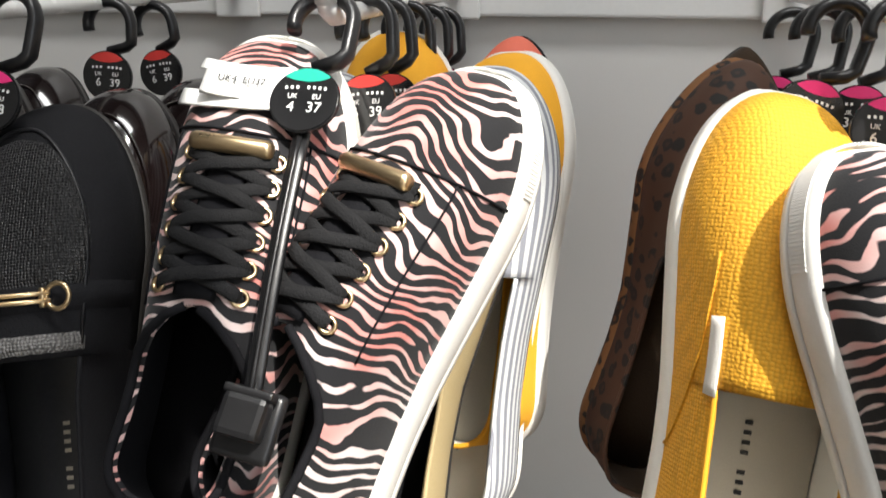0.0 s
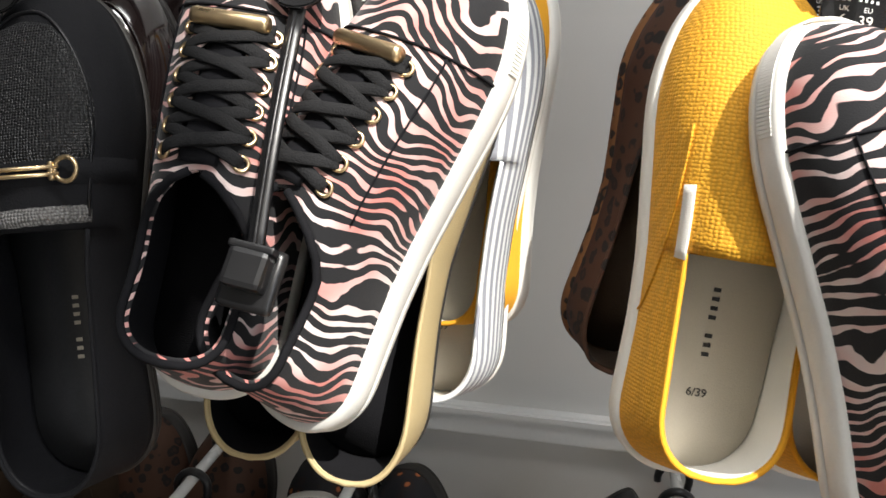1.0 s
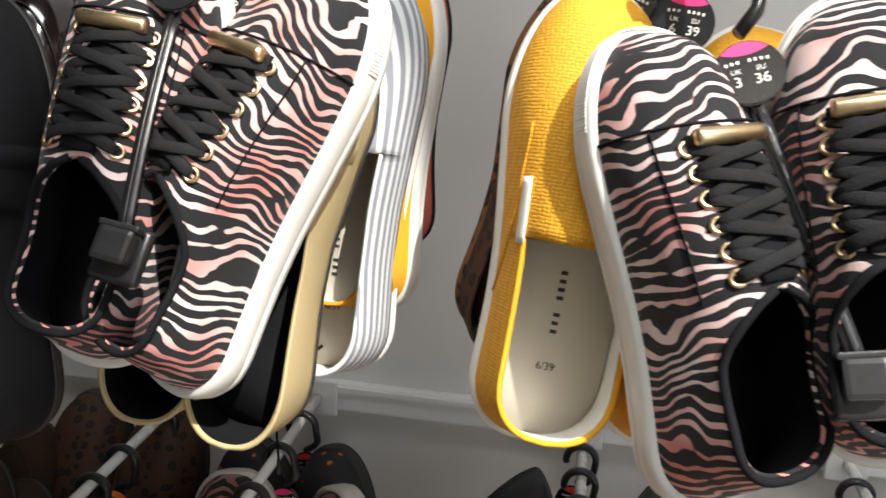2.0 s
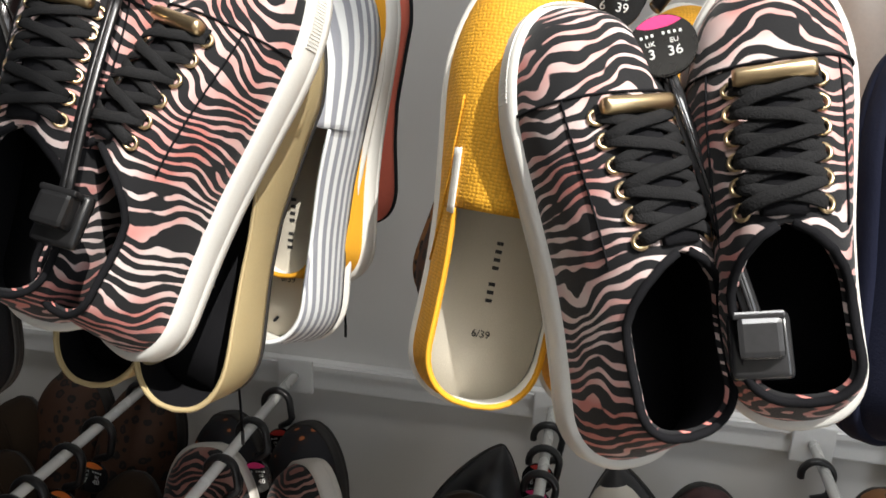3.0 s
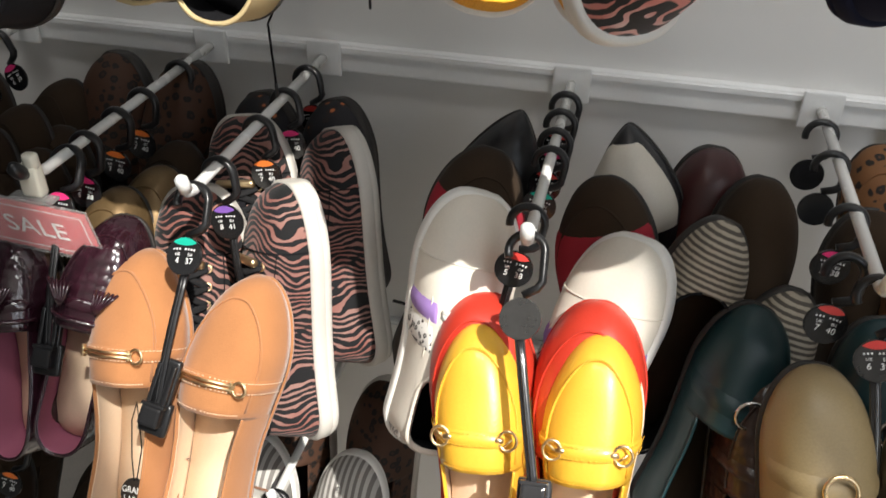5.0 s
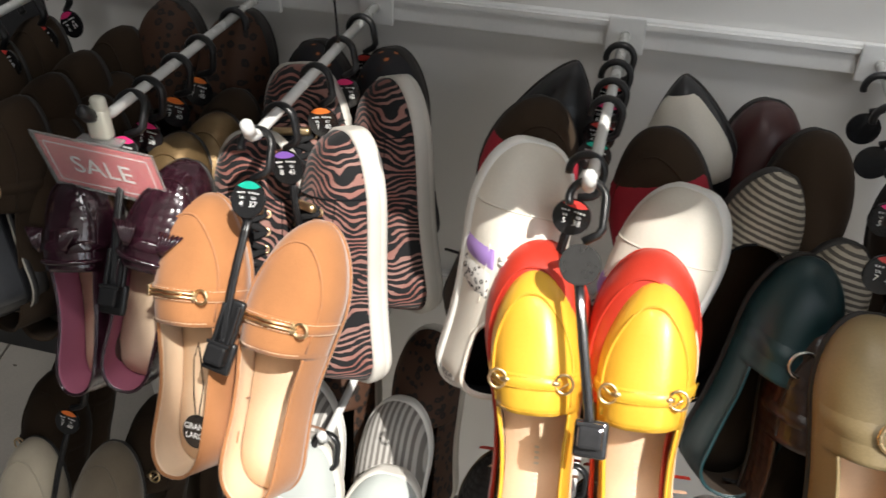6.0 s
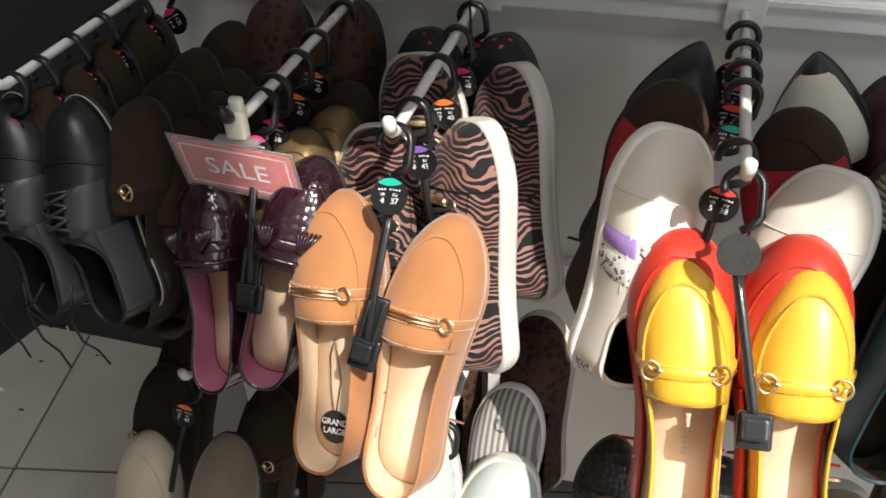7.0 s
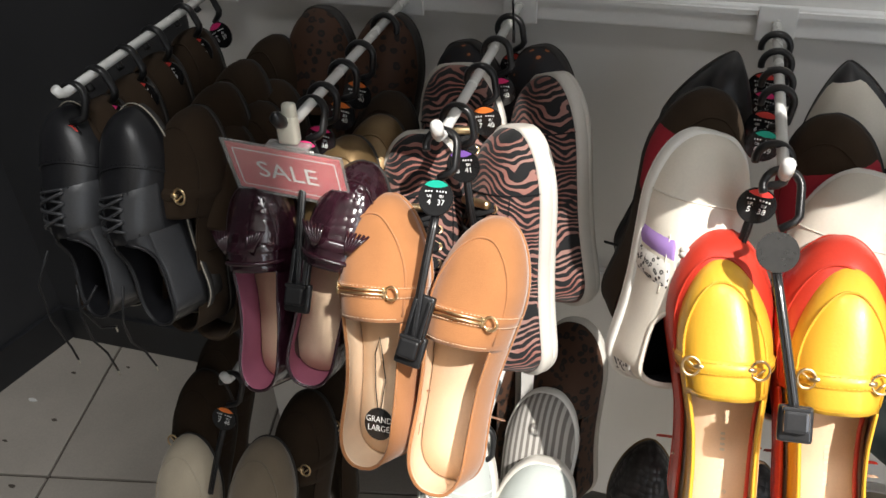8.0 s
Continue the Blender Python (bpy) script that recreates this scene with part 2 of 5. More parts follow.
M = {
    "wall": surface("white_laminate", (0.72, 0.71, 0.69), 0.42, vary=0.05, grain=900, blotch=3, relief=0.08),
    "rail": surface("white_enamel", (0.80, 0.80, 0.79), 0.3, vary=0.04, grain=300, blotch=8, relief=0.05),
    "prong": surface("white_rod_enamel", (0.82, 0.82, 0.80), 0.25, vary=0.06, grain=300, blotch=30, relief=0.05),
    "dark_wall": surface("dark_grey_paint", (0.035, 0.036, 0.04), 0.5, vary=0.25, grain=500, blotch=5, relief=0.15),
    "grey_leather": surface("grey_black_leather", (0.045, 0.046, 0.050), 0.38, vary=0.2, grain=380, blotch=18, relief=0.25),
    "skirting": surface("black_skirting", (0.02, 0.021, 0.024), 0.42, vary=0.3, grain=300, blotch=9, relief=0.1),
    "tile": surface("beige_floor_tile", (0.44, 0.40, 0.35), 0.36, vary=0.14, grain=260, blotch=6, relief=0.12),
    "grout": surface("dark_grout", (0.10, 0.085, 0.07), 0.9, vary=0.35, grain=300, blotch=20),
    "ceiling": surface("ceiling_paint", (0.75, 0.74, 0.72), 0.9, vary=0.04, grain=200, blotch=2),
    "shop_wall": surface("shop_wall_paint", (0.55, 0.53, 0.50), 0.8, vary=0.06, grain=200, blotch=2),
    "black_plastic": surface("black_plastic", (0.012, 0.012, 0.013), 0.3, vary=0.2, grain=250, blotch=40, relief=0.06),
    "tag": surface("black_tag_card", (0.014, 0.014, 0.015), 0.22, vary=0.2, grain=400, blotch=50, relief=0.04, coat=0.4),
    "ink": surface("white_ink", (0.85, 0.85, 0.83), 0.6, vary=0.03),
    "dark_ink": surface("dark_ink", (0.03, 0.03, 0.03), 0.6, vary=0.03),
    "cap_green": surface("green_cap", (0.01, 0.42, 0.30), 0.4, vary=0.05),
    "cap_pink": surface("pink_cap", (0.85, 0.04, 0.22), 0.4, vary=0.05),
    "cap_red": surface("red_cap", (0.75, 0.06, 0.05), 0.4, vary=0.05),
    "cap_orange": surface("orange_cap", (0.9, 0.22, 0.04), 0.4, vary=0.05),
    "cap_purple": surface("purple_cap", (0.25, 0.12, 0.5), 0.4, vary=0.05),
    "gold": surface("gold_metal", (0.90, 0.68, 0.40), 0.3, metal=1.0, vary=0.08, grain=200, blotch=60, relief=0.04),
    "silver": surface("silver_metal", (0.75, 0.74, 0.72), 0.2, metal=1.0, vary=0.08, grain=200, blotch=60, relief=0.04),
    "zebra": zebra("zebra_canvas", (0.68, 0.25, 0.22), (0.80, 0.66, 0.64), (0.014, 0.014, 0.016), 0.0070, 1.45),
    # darker copy of the zebra print: middle-row shade is put into the stripe colours
    "zebra_shaded": zebra("zebra_canvas_shaded", (0.26, 0.105, 0.085), (0.30, 0.17, 0.145), (0.009, 0.009, 0.010), 0.0070, 1.44),
    "rubber": surface("white_rubber", (0.80, 0.79, 0.75), 0.5, vary=0.05, grain=700, blotch=20, relief=0.15),
    "grey_rubber": surface("grey_rubber", (0.60, 0.57, 0.52), 0.55, vary=0.07, grain=700, blotch=20, relief=0.15),
    "dark_rubber": surface("dark_rubber", (0.025, 0.022, 0.02), 0.6, vary=0.2, grain=500),
    "black_cloth": surface("black_cloth", (0.012, 0.012, 0.014), 0.95, vary=0.3, grain=1400, blotch=30, relief=0.5, spec=0.12),
    "lace": surface("black_lace_weave", (0.017, 0.017, 0.018), 0.9, vary=0.45, grain=1100, blotch=40, relief=0.7, depth=0.0009, spec=0.2),
    "white_lace": surface("white_lace_cotton", (0.78, 0.76, 0.71), 0.9, vary=0.08, grain=1500, relief=0.5),
    "yellow_cloth": celled("mustard_embossed_canvas", (0.88, 0.43, 0.025), 500, 0.75, 0.0005, 0.74, 0.1),
    "yellow_plain": surface("mustard_canvas", (0.86, 0.41, 0.022), 0.85, vary=0.1, grain=1200, blotch=25, relief=0.4),
    "canvas": surface("cream_canvas", (0.62, 0.57, 0.48), 0.9, vary=0.08, grain=1300, blotch=16, relief=0.35),
    "mint_canvas": surface("pale_mint_canvas", (0.44, 0.47, 0.45), 0.85, vary=0.07, grain=1300, blotch=16, relief=0.4),
    "white_canvas": surface("white_canvas", (0.80, 0.78, 0.73), 0.9, vary=0.06, grain=1300, blotch=16, relief=0.4),
    "yellow_leather": surface("yellow_leather", (0.78, 0.43, 0.04), 0.36, vary=0.06, grain=420, blotch=20, relief=0.18, coat=0.15),
    "red_leather": surface("red_leather", (0.52, 0.038, 0.020), 0.4, vary=0.1, grain=420, blotch=20, relief=0.2),
    "tan_suede": surface("tan_suede", (0.40, 0.172, 0.068), 0.95, vary=0.13, grain=900, blotch=26, relief=0.5, sheen=0.3, spec=0.15),
    "tan_lining": surface("cream_lining", (0.80, 0.60, 0.42), 0.6, vary=0.06, grain=500, blotch=20, relief=0.15),
    "black_leather": surface("black_leather", (0.013, 0.013, 0.015), 0.36, vary=0.2, grain=380, blotch=18, relief=0.25),
    "black_suede": surface("black_suede", (0.018, 0.018, 0.020), 0.8, vary=0.25, grain=800, relief=0.5, spec=0.1),
    "black_lizard": celled("black_lizard_hide", (0.017, 0.017, 0.018), 620, 0.42, 0.0012, 0.4, 0.2),
    "pewter_lizard": celled("pewter_lizard_hide", (0.30, 0.29, 0.28), 560, 0.35, 0.0012, 0.3, 0.2),
    "patent": surface("black_patent", (0.010, 0.006, 0.006), 0.14, vary=0.2, grain=100, blotch=30, relief=0.05, coat=0.8),
    "plum_patent": celled("plum_patent_croc", (0.032, 0.009, 0.016), 110, 0.16, 0.0008, 0.5, 0.2, 0.7),
    "plum_lining": surface("mauve_lining", (0.34, 0.10, 0.16), 0.7, vary=0.1, grain=600, relief=0.2),
    "brown_suede": surface("brown_suede", (0.037, 0.024, 0.015), 0.95, vary=0.25, grain=800, blotch=22, relief=0.5, sheen=0.04, spec=0.12),
    "taupe_suede": surface("taupe_suede", (0.17, 0.135, 0.095), 0.95, vary=0.2, grain=800, blotch=22, relief=0.5, sheen=0.25, spec=0.15),
    "beige_suede": surface("beige_suede", (0.42, 0.36, 0.27), 0.95, vary=0.15, grain=800, blotch=22, relief=0.5, sheen=0.25, spec=0.15),
    "olive_leather": surface("olive_leather", (0.27, 0.20, 0.10), 0.5, vary=0.14, grain=500, blotch=18, relief=0.3),
    "bronze": surface("bronze_leather", (0.20, 0.13, 0.06), 0.38, metal=0.6, vary=0.2, grain=500, relief=0.25),
    "teal": surface("teal_leather", (0.007, 0.034, 0.040), 0.42, vary=0.15, grain=420, blotch=20, relief=0.25),
    "croc": celled("brown_croc", (0.045, 0.022, 0.014), 95, 0.3, 0.001, 0.45, 0.25),
    "burgundy": surface("burgundy_leather", (0.05, 0.010, 0.010), 0.38, vary=0.2, grain=400, relief=0.2),
    "crimson": surface("crimson_cloth", (0.30, 0.008, 0.022), 0.8, vary=0.12, grain=900, relief=0.3),
    "white_leather": surface("white_leather", (0.74, 0.69, 0.60), 0.48, vary=0.06, grain=420, blotch=16, relief=0.2),
    "leopard": spotted("leopard_cloth", (0.20, 0.085, 0.028), (0.012, 0.008, 0.006), (0.10, 0.04, 0.015)),
    "leopard_dark": spotted("dark_leopard_cloth", (0.06, 0.024, 0.011), (0.008, 0.006, 0.005), (0.03, 0.014, 0.008)),
    "speckle": spotted("speckled_print", (0.72, 0.70, 0.66), (0.02, 0.02, 0.02), (0.5, 0.48, 0.45), 190.0),
    "floral": spotted("dark_floral_cloth", (0.012, 0.012, 0.016), (0.02, 0.012, 0.012), (0.55, 0.16, 0.05), 60.0),
    "blue_stripe": banded("blue_white_stripe", (0.72, 0.74, 0.75), (0.28, 0.29, 0.33), 0.0085, "Z", 0.85, 0.6),
    "grey_stripe": banded("grey_stripe", (0.50, 0.48, 0.45), (0.20, 0.185, 0.17), 0.008, "X", 0.85, 0.4),
    "woven": banded("woven_black_cream", (0.10, 0.088, 0.072), (0.44, 0.39, 0.31), 0.0056, "Y", 0.9, 0.7, True),
    "gold_cloth": surface("gold_canvas", (0.52, 0.41, 0.22), 0.6, metal=0.25, vary=0.15, grain=1200, relief=0.4),
    "coral": surface("coral_cloth", (0.72, 0.16, 0.10), 0.8, vary=0.1, grain=900, relief=0.3),
    "navy": surface("navy_suede", (0.008, 0.010, 0.026), 0.9, vary=0.2, grain=800, relief=0.4, sheen=0.03, spec=0.2),
    "blush": surface("blush_leather", (0.60, 0.50, 0.44), 0.5, vary=0.08, grain=420, relief=0.2),
    "pebbled": celled("black_woven_leather", (0.03, 0.025, 0.024), 120, 0.4, 0.0015, 0.4, 0.2),
    "sale_red": surface("sale_card_red", (0.72, 0.055, 0.075), 0.45, vary=0.05, grain=500, blotch=6, relief=0.03),
    "paper": surface("white_paper", (0.82, 0.82, 0.80), 0.6, vary=0.03, grain=500, relief=0.05),
    "lilac": surface("lilac_patch", (0.36, 0.22, 0.55), 0.7, vary=0.06, grain=900, relief=0.2),
    "clear": clear_plastic("clear_plastic", (0.95, 0.96, 0.95)),
    "milky": surface("milky_plastic", (0.70, 0.68, 0.58), 0.3, vary=0.05, grain=200, relief=0.05),
}

# ---- mesh helpers ----


def part(name, bm, material, parent, label="", smooth=True):
    """Links a bmesh as one mesh object under a thing or a part."""
    mesh = bpy.data.meshes.new(name)
    bm.to_mesh(mesh)
    bm.free()
    for m in material if isinstance(material, (list, tuple)) else [material]:
        mesh.materials.append(m)
    for p in mesh.polygons:
        p.use_smooth = smooth
    ob = new(name, mesh)
    ob.parent = parent
    if label:
        tagged(ob, label)
    return ob


def box_bm(size, at=(0, 0, 0), bevel=0.0, turn=None, bm=None):
    out = bm or bmesh.new()
    made = bmesh.ops.create_cube(out, size=1.0)["verts"]
    bmesh.ops.scale(out, vec=size, verts=made)
    if bevel:
        edges = list({e for v in made for e in v.link_edges})
        made = [v for v in bmesh.ops.bevel(out, geom=edges, offset=bevel, segments=2, affect="EDGES", profile=0.6)["verts"]]
        made = list({v for v in made} | {v for f in {f for v in made for f in v.link_faces} for v in f.verts})
    if turn is not None:
        bmesh.ops.transform(out, matrix=turn.to_4x4(), verts=made)
    bmesh.ops.translate(out, vec=at, verts=made)
    return out


def tube_bm(points, radius, sides=8, bm=None, flat=1.0, closed=False, side=None):
    """A round or flattened tube along points. side: the direction of its wide axis."""
    out = bm or bmesh.new()
    pts = [Vector(p) for p in points]
    rings = []
    up = Vector(side) if side is not None else Vector((0.31, 0.27, 0.91))
    for i, p in enumerate(pts):
        a = pts[i - 1] if i or closed else p
        b = pts[(i + 1) % len(pts)] if i + 1 < len(pts) or closed else p
        d = (b - a).normalized()
        u = (up - up.dot(d) * d)
        u = u.normalized() if u.length > 1e-5 else d.orthogonal().normalized()
        if side is None:
            up = u
        v = d.cross(u)
        r = radius[i] if isinstance(radius, (list, tuple)) else radius
        rings.append([out.verts.new(p + r * (math.cos(2 * math.pi * k / sides) * u + flat * math.sin(2 * math.pi * k / sides) * v)) for k in range(sides)])
    n = len(rings)
    for i in range(n if closed else n - 1):
        a, b = rings[i], rings[(i + 1) % n]
        for k in range(sides):
            out.faces.new((a[k], a[(k + 1) % sides], b[(k + 1) % sides], b[k]))
    if not closed:
        out.faces.new(rings[0][::-1])
        out.faces.new(rings[-1])
    return out


def ribbon_bm(points, normals, width, thick, bm=None):
    """A flat band along points, lying square to the normals."""
    out = bm or bmesh.new()
    pts, rings = [Vector(p) for p in points], []
    for i, (p, n) in enumerate(zip(pts, normals)):
        d = (pts[min(i + 1, len(pts) - 1)] - pts[max(i - 1, 0)]).normalized()
        n = Vector(n).normalized()
        s = d.cross(n).normalized()
        w, h = width / 2, thick / 2
        prof = ((-w, -h * 0.4), (-w * 0.8, h * 0.7), (0, h), (w * 0.8, h * 0.7), (w, -h * 0.4), (0, -h))
        rings.append([out.verts.new(p + s * a + n * b) for a, b in prof])
    for a, b in zip(rings, rings[1:]):
        for k in range(6):
            out.faces.new((a[k], a[(k + 1) % 6], b[(k + 1) % 6], b[k]))
    out.faces.new(rings[0][::-1])
    out.faces.new(rings[-1])
    return out


def bars_bm(items, bm=None):
    """Many small blocks in one mesh: (size, centre, 3x3 turn or None)."""
    out = bm or bmesh.new()
    for size, at, turn in items:
        vs = []
        for k in range(8):
            v = Vector(((k & 1) - 0.5, (k >> 1 & 1) - 0.5, (k >> 2 & 1) - 0.5)) * Vector(size)
            vs.append(out.verts.new((turn @ v if turn is not None else v) + Vector(at)))
        for q in ((0, 2, 3, 1), (4, 5, 7, 6), (0, 1, 5, 4), (2, 6, 7, 3), (0, 4, 6, 2), (1, 3, 7, 5)):
            out.faces.new([vs[i] for i in q])
    return out


def arc(cx, cz, r, a0, a1, n, y=0.0):
    return [(cx + r * math.cos(radians(a0 + (a1 - a0) * i / n)), y, cz + r * math.sin(radians(a0 + (a1 - a0) * i / n))) for i in range(n + 1)]


WORDS = {}


def word_mesh(text, size, depth=0.00015):
    """Mesh of a word in the built-in font, centred, in the x-y plane."""
    key = (text, size)
    if key not in WORDS:
        cu = bpy.data.curves.new("word", "FONT")
        cu.body, cu.size, cu.extrude, cu.align_x, cu.align_y = text, size, depth, "CENTER", "CENTER"
        cu.resolution_u = 3
        ob = new("word", cu)
        bpy.context.view_layer.update()
        mesh = bpy.data.meshes.new_from_object(ob.evaluated_get(bpy.context.evaluated_depsgraph_get()))
        bpy.data.objects.remove(ob)
        WORDS[key] = mesh
    return WORDS[key]


def word(text, size, m, material, parent, name="lettering"):
    key = (text, size, material.name)
    if key not in WORDS:
        mesh = word_mesh(text, size).copy()
        mesh.materials.clear()
        mesh.materials.append(material)
        WORDS[key] = mesh
    ob = new(name, WORDS[key])
    ob.parent, ob.matrix_basis = parent, m
    return ob


def thing(name, m, label, category, group=""):
    ob = new(name)
    ob.empty_display_size = 0.02
    ob.matrix_basis = m
    return tagged(ob, label, category, group)


def setting(name, bm, material, label="", smooth=False):
    return tagged(part(name, bm, material, None, label, smooth), kind="structure")


# ---- the shop ----
WALL_Y = 1.0
LEFT_X, RIGHT_X, FRONT_Y, TOP_Z = -1.19, 3.2, -1.0, 5.95
PANEL_X = -0.47

setting("wall_rack", box_bm((RIGHT_X - PANEL_X, 0.03, 2.4 - 0.13), ((RIGHT_X + PANEL_X) / 2, WALL_Y + 0.015, (2.4 + 0.13) / 2), 0.002), M["wall"], "white laminate back panel of the shoe rack")
setting("wall_north", box_bm((RIGHT_X - LEFT_X + 0.3, 0.1, TOP_Z), ((RIGHT_X + LEFT_X) / 2, 1.29, TOP_Z / 2)), M["dark_wall"], "dark grey painted wall behind the rack")
SIDE_TURN = pose(LEFT_X, 1.24, 0, 0, 0, -14)
bm = box_bm((0.1, 3.3, TOP_Z), (-0.05, -1.65, TOP_Z / 2))
bmesh.ops.transform(bm, matrix=SIDE_TURN, verts=bm.verts)
setting("wall_west", bm, M["dark_wall"], "dark grey painted side wall with scuffs")
bm = box_bm((0.012, 3.3, 0.1), (0.006, -1.65, 0.05), 0.002)
bmesh.ops.transform(bm, matrix=SIDE_TURN, verts=bm.verts)
setting("baseboard_west", bm, M["skirting"], "black skirting board along the dark side wall")
setting("wall_east", box_bm((0.1, 1.24 - FRONT_Y, TOP_Z), (RIGHT_X + 0.05, (1.24 + FRONT_Y) / 2, TOP_Z / 2)), M["shop_wall"])
setting("ceiling", box_bm((RIGHT_X - LEFT_X + 2.0, 1.34 - FRONT_Y + 0.1, 0.1), ((RIGHT_X + LEFT_X) / 2, (1.34 + FRONT_Y) / 2, TOP_Z + 0.05)), M["ceiling"])
# unseen front wall: two openings, the second taller, sized to mask the sun
W0, W1, WZ0, WZ1 = 1.615, 2.22, 0.25, 4.98
V0, VZ1 = 1.50, 4.40
front = bmesh.new()
for size, at in (
    ((V0 - LEFT_X + 1.0, 0.12, TOP_Z), ((V0 + LEFT_X - 1.0) / 2, FRONT_Y - 0.06, TOP_Z / 2)),
    ((W0 - V0, 0.12, WZ0), ((W0 + V0) / 2, FRONT_Y - 0.06, WZ0 / 2)),
    ((W0 - V0, 0.12, TOP_Z - VZ1), ((W0 + V0) / 2, FRONT_Y - 0.06, (TOP_Z + VZ1) / 2)),
    ((RIGHT_X + 0.1 - W1, 0.12, TOP_Z), ((W1 + RIGHT_X + 0.1) / 2, FRONT_Y - 0.06, TOP_Z / 2)),
    ((W1 - W0, 0.12, WZ0), ((W1 + W0) / 2, FRONT_Y - 0.06, WZ0 / 2)),
    ((W1 - W0, 0.12, TOP_Z - WZ1), ((W1 + W0) / 2, FRONT_Y - 0.06, (TOP_Z + WZ1) / 2)),
):
    box_bm(size, at, bm=front)
setting("wall_south_sun_mask", front, M["shop_wall"], "unseen front wall with two openings sized to shape the sunlight")
setting("baseboard_north", box_bm((RIGHT_X - LEFT_X - 0.012, 0.012, 0.1), ((RIGHT_X + LEFT_X + 0.012) / 2, 1.234, 0.05), 0.002), M["skirting"], "black skirting board along the dark wall")

# floor: dark grout bed under separate tiles
setting("floor", box_bm((RIGHT_X - LEFT_X + 2.0, 1.34 - FRONT_Y + 0.1, 0.05), ((RIGHT_X + LEFT_X) / 2, (1.34 + FRONT_Y) / 2, -0.031)), M["grout"], "floor of large beige tiles with dark grout joints")

# a small scrap and scuffs by the side wall
for i, (x, y, s) in enumerate(((-1.14, 1.02, 0.012), (-1.10, 1.12, 0.006), (-1.05, 0.98, 0.007), (-1.12, 0.90, 0.006), (-1.02, 0.80, 0.009), (-0.98, 1.17, 0.005))):
    bm = bmesh.new()
    ring = [bm.verts.new((x + s * random.uniform(0.6, 1.2) * math.cos(a), y + 0.5 * s * random.uniform(0.6, 1.2) * math.sin(a), 0.0006)) for a in np.linspace(0, 2 * math.pi, 8)[:-1]]
    top = bmesh.ops.extrude_face_region(bm, geom=[bm.faces.new(ring)])
    bmesh.ops.translate(bm, vec=(0, 0, 0.002), verts=[v for v in top["geom"] if isinstance(v, bmesh.types.BMVert)])
    tagged(part("floor_scrap", bm, M["paper"] if i == 0 else M["grout"], None, "", False), "small torn paper scrap lying on the tiles" if i == 0 else "dark crumb of dirt lying on the tiles", "litter")

# ---- rails and prongs ----
RAIL_Z = {"top": 1.555, "middle": 1.044, "bottom": 0.636}
TIP_Y = 0.640


def rail(level, x0, x1, plates):
    z = RAIL_Z[level]
    ob = thing("display_rail", pose((x0 + x1) / 2, WALL_Y, z), "white enamelled rail fixed across the back panel", "rail", "display rails")
    bm = box_bm((x1 - x0, 0.012, 0.034), (0, -0.006, 0), 0.0025)
    box_bm((x1 - x0, 0.004, 0.006), (0, -0.0135, 0.011), bm=bm)
    part("bar", bm, M["rail"], ob, smooth=False)
    for x in plates:
        part("mounting_plate", box_bm((0.042, 0.006, 0.042), (x - (x0 + x1) / 2, -0.0185, 0.001), 0.002), M["rail"], ob, smooth=False)
    return ob


def prong(x, level, lift=0.0, tip_y=TIP_Y, cap=True):
    z = RAIL_Z[level] + 0.002
    ob = thing("display_prong", pose(x, WALL_Y - 0.02, z), "white enamelled steel prong sticking out from the rail", "prong", "display prongs")
    n = WALL_Y - 0.02 - tip_y
    pts = [(0, 0, 0), (0, -n * 0.5, lift * 0.5), (0, -n + 0.012, lift), (0, -n + 0.004, lift + 0.003), (0, -n, lift + 0.010)]
    part("rod", tube_bm(pts, 0.0052, 10), M["prong"], ob)
    if cap:
        part("end_cap", tube_bm([(0, -n + 0.0015, lift + 0.006), (0, -n - 0.001, lift + 0.013), (0, -n - 0.003, lift + 0.019), (0, -n - 0.003, lift + 0.022)], [0.0058, 0.0061, 0.0058, 0.0035], 10), M["rail"], ob, "white rubber end cap")
    return ob


MID_X = [-0.392, -0.132, 0.012, 0.305, 0.570]
TOP_X = [-0.140, 0.062, 0.335, 0.53]
BOT_X = [-0.30, 0.04, 0.33, 0.58]
rail("top", -0.46, 1.6, TOP_X)
rail("middle", -0.46, 0.655, MID_X)
rail("bottom", -0.46, 0.66, BOT_X)
for x in MID_X:
    prong(x, "middle", 0.004, cap=x in (0.012, 0.305, 0.570))
for x in TOP_X:
    prong(x, "top", -0.028)
for x in BOT_X:
    prong(x, "bottom", 0.0, tip_y=0.66)
# end bracket of the middle rail
br = thing("rail_bracket", pose(0.664, WALL_Y, 1.05), "grey metal slotted bracket at the end of the rail", "bracket")
part("slot_plate", box_bm((0.012, 0.03, 0.12), (0, -0.015, 0.01), 0.002), M["silver"], br, smooth=False)
part("hook_arm", tube_bm([(0, -0.03, 0.05), (0, -0.045, 0.03), (0.004, -0.05, -0.03), (0, -0.04, -0.05)], 0.004, 8), M["black_plastic"], br)

# ---- shoes ----


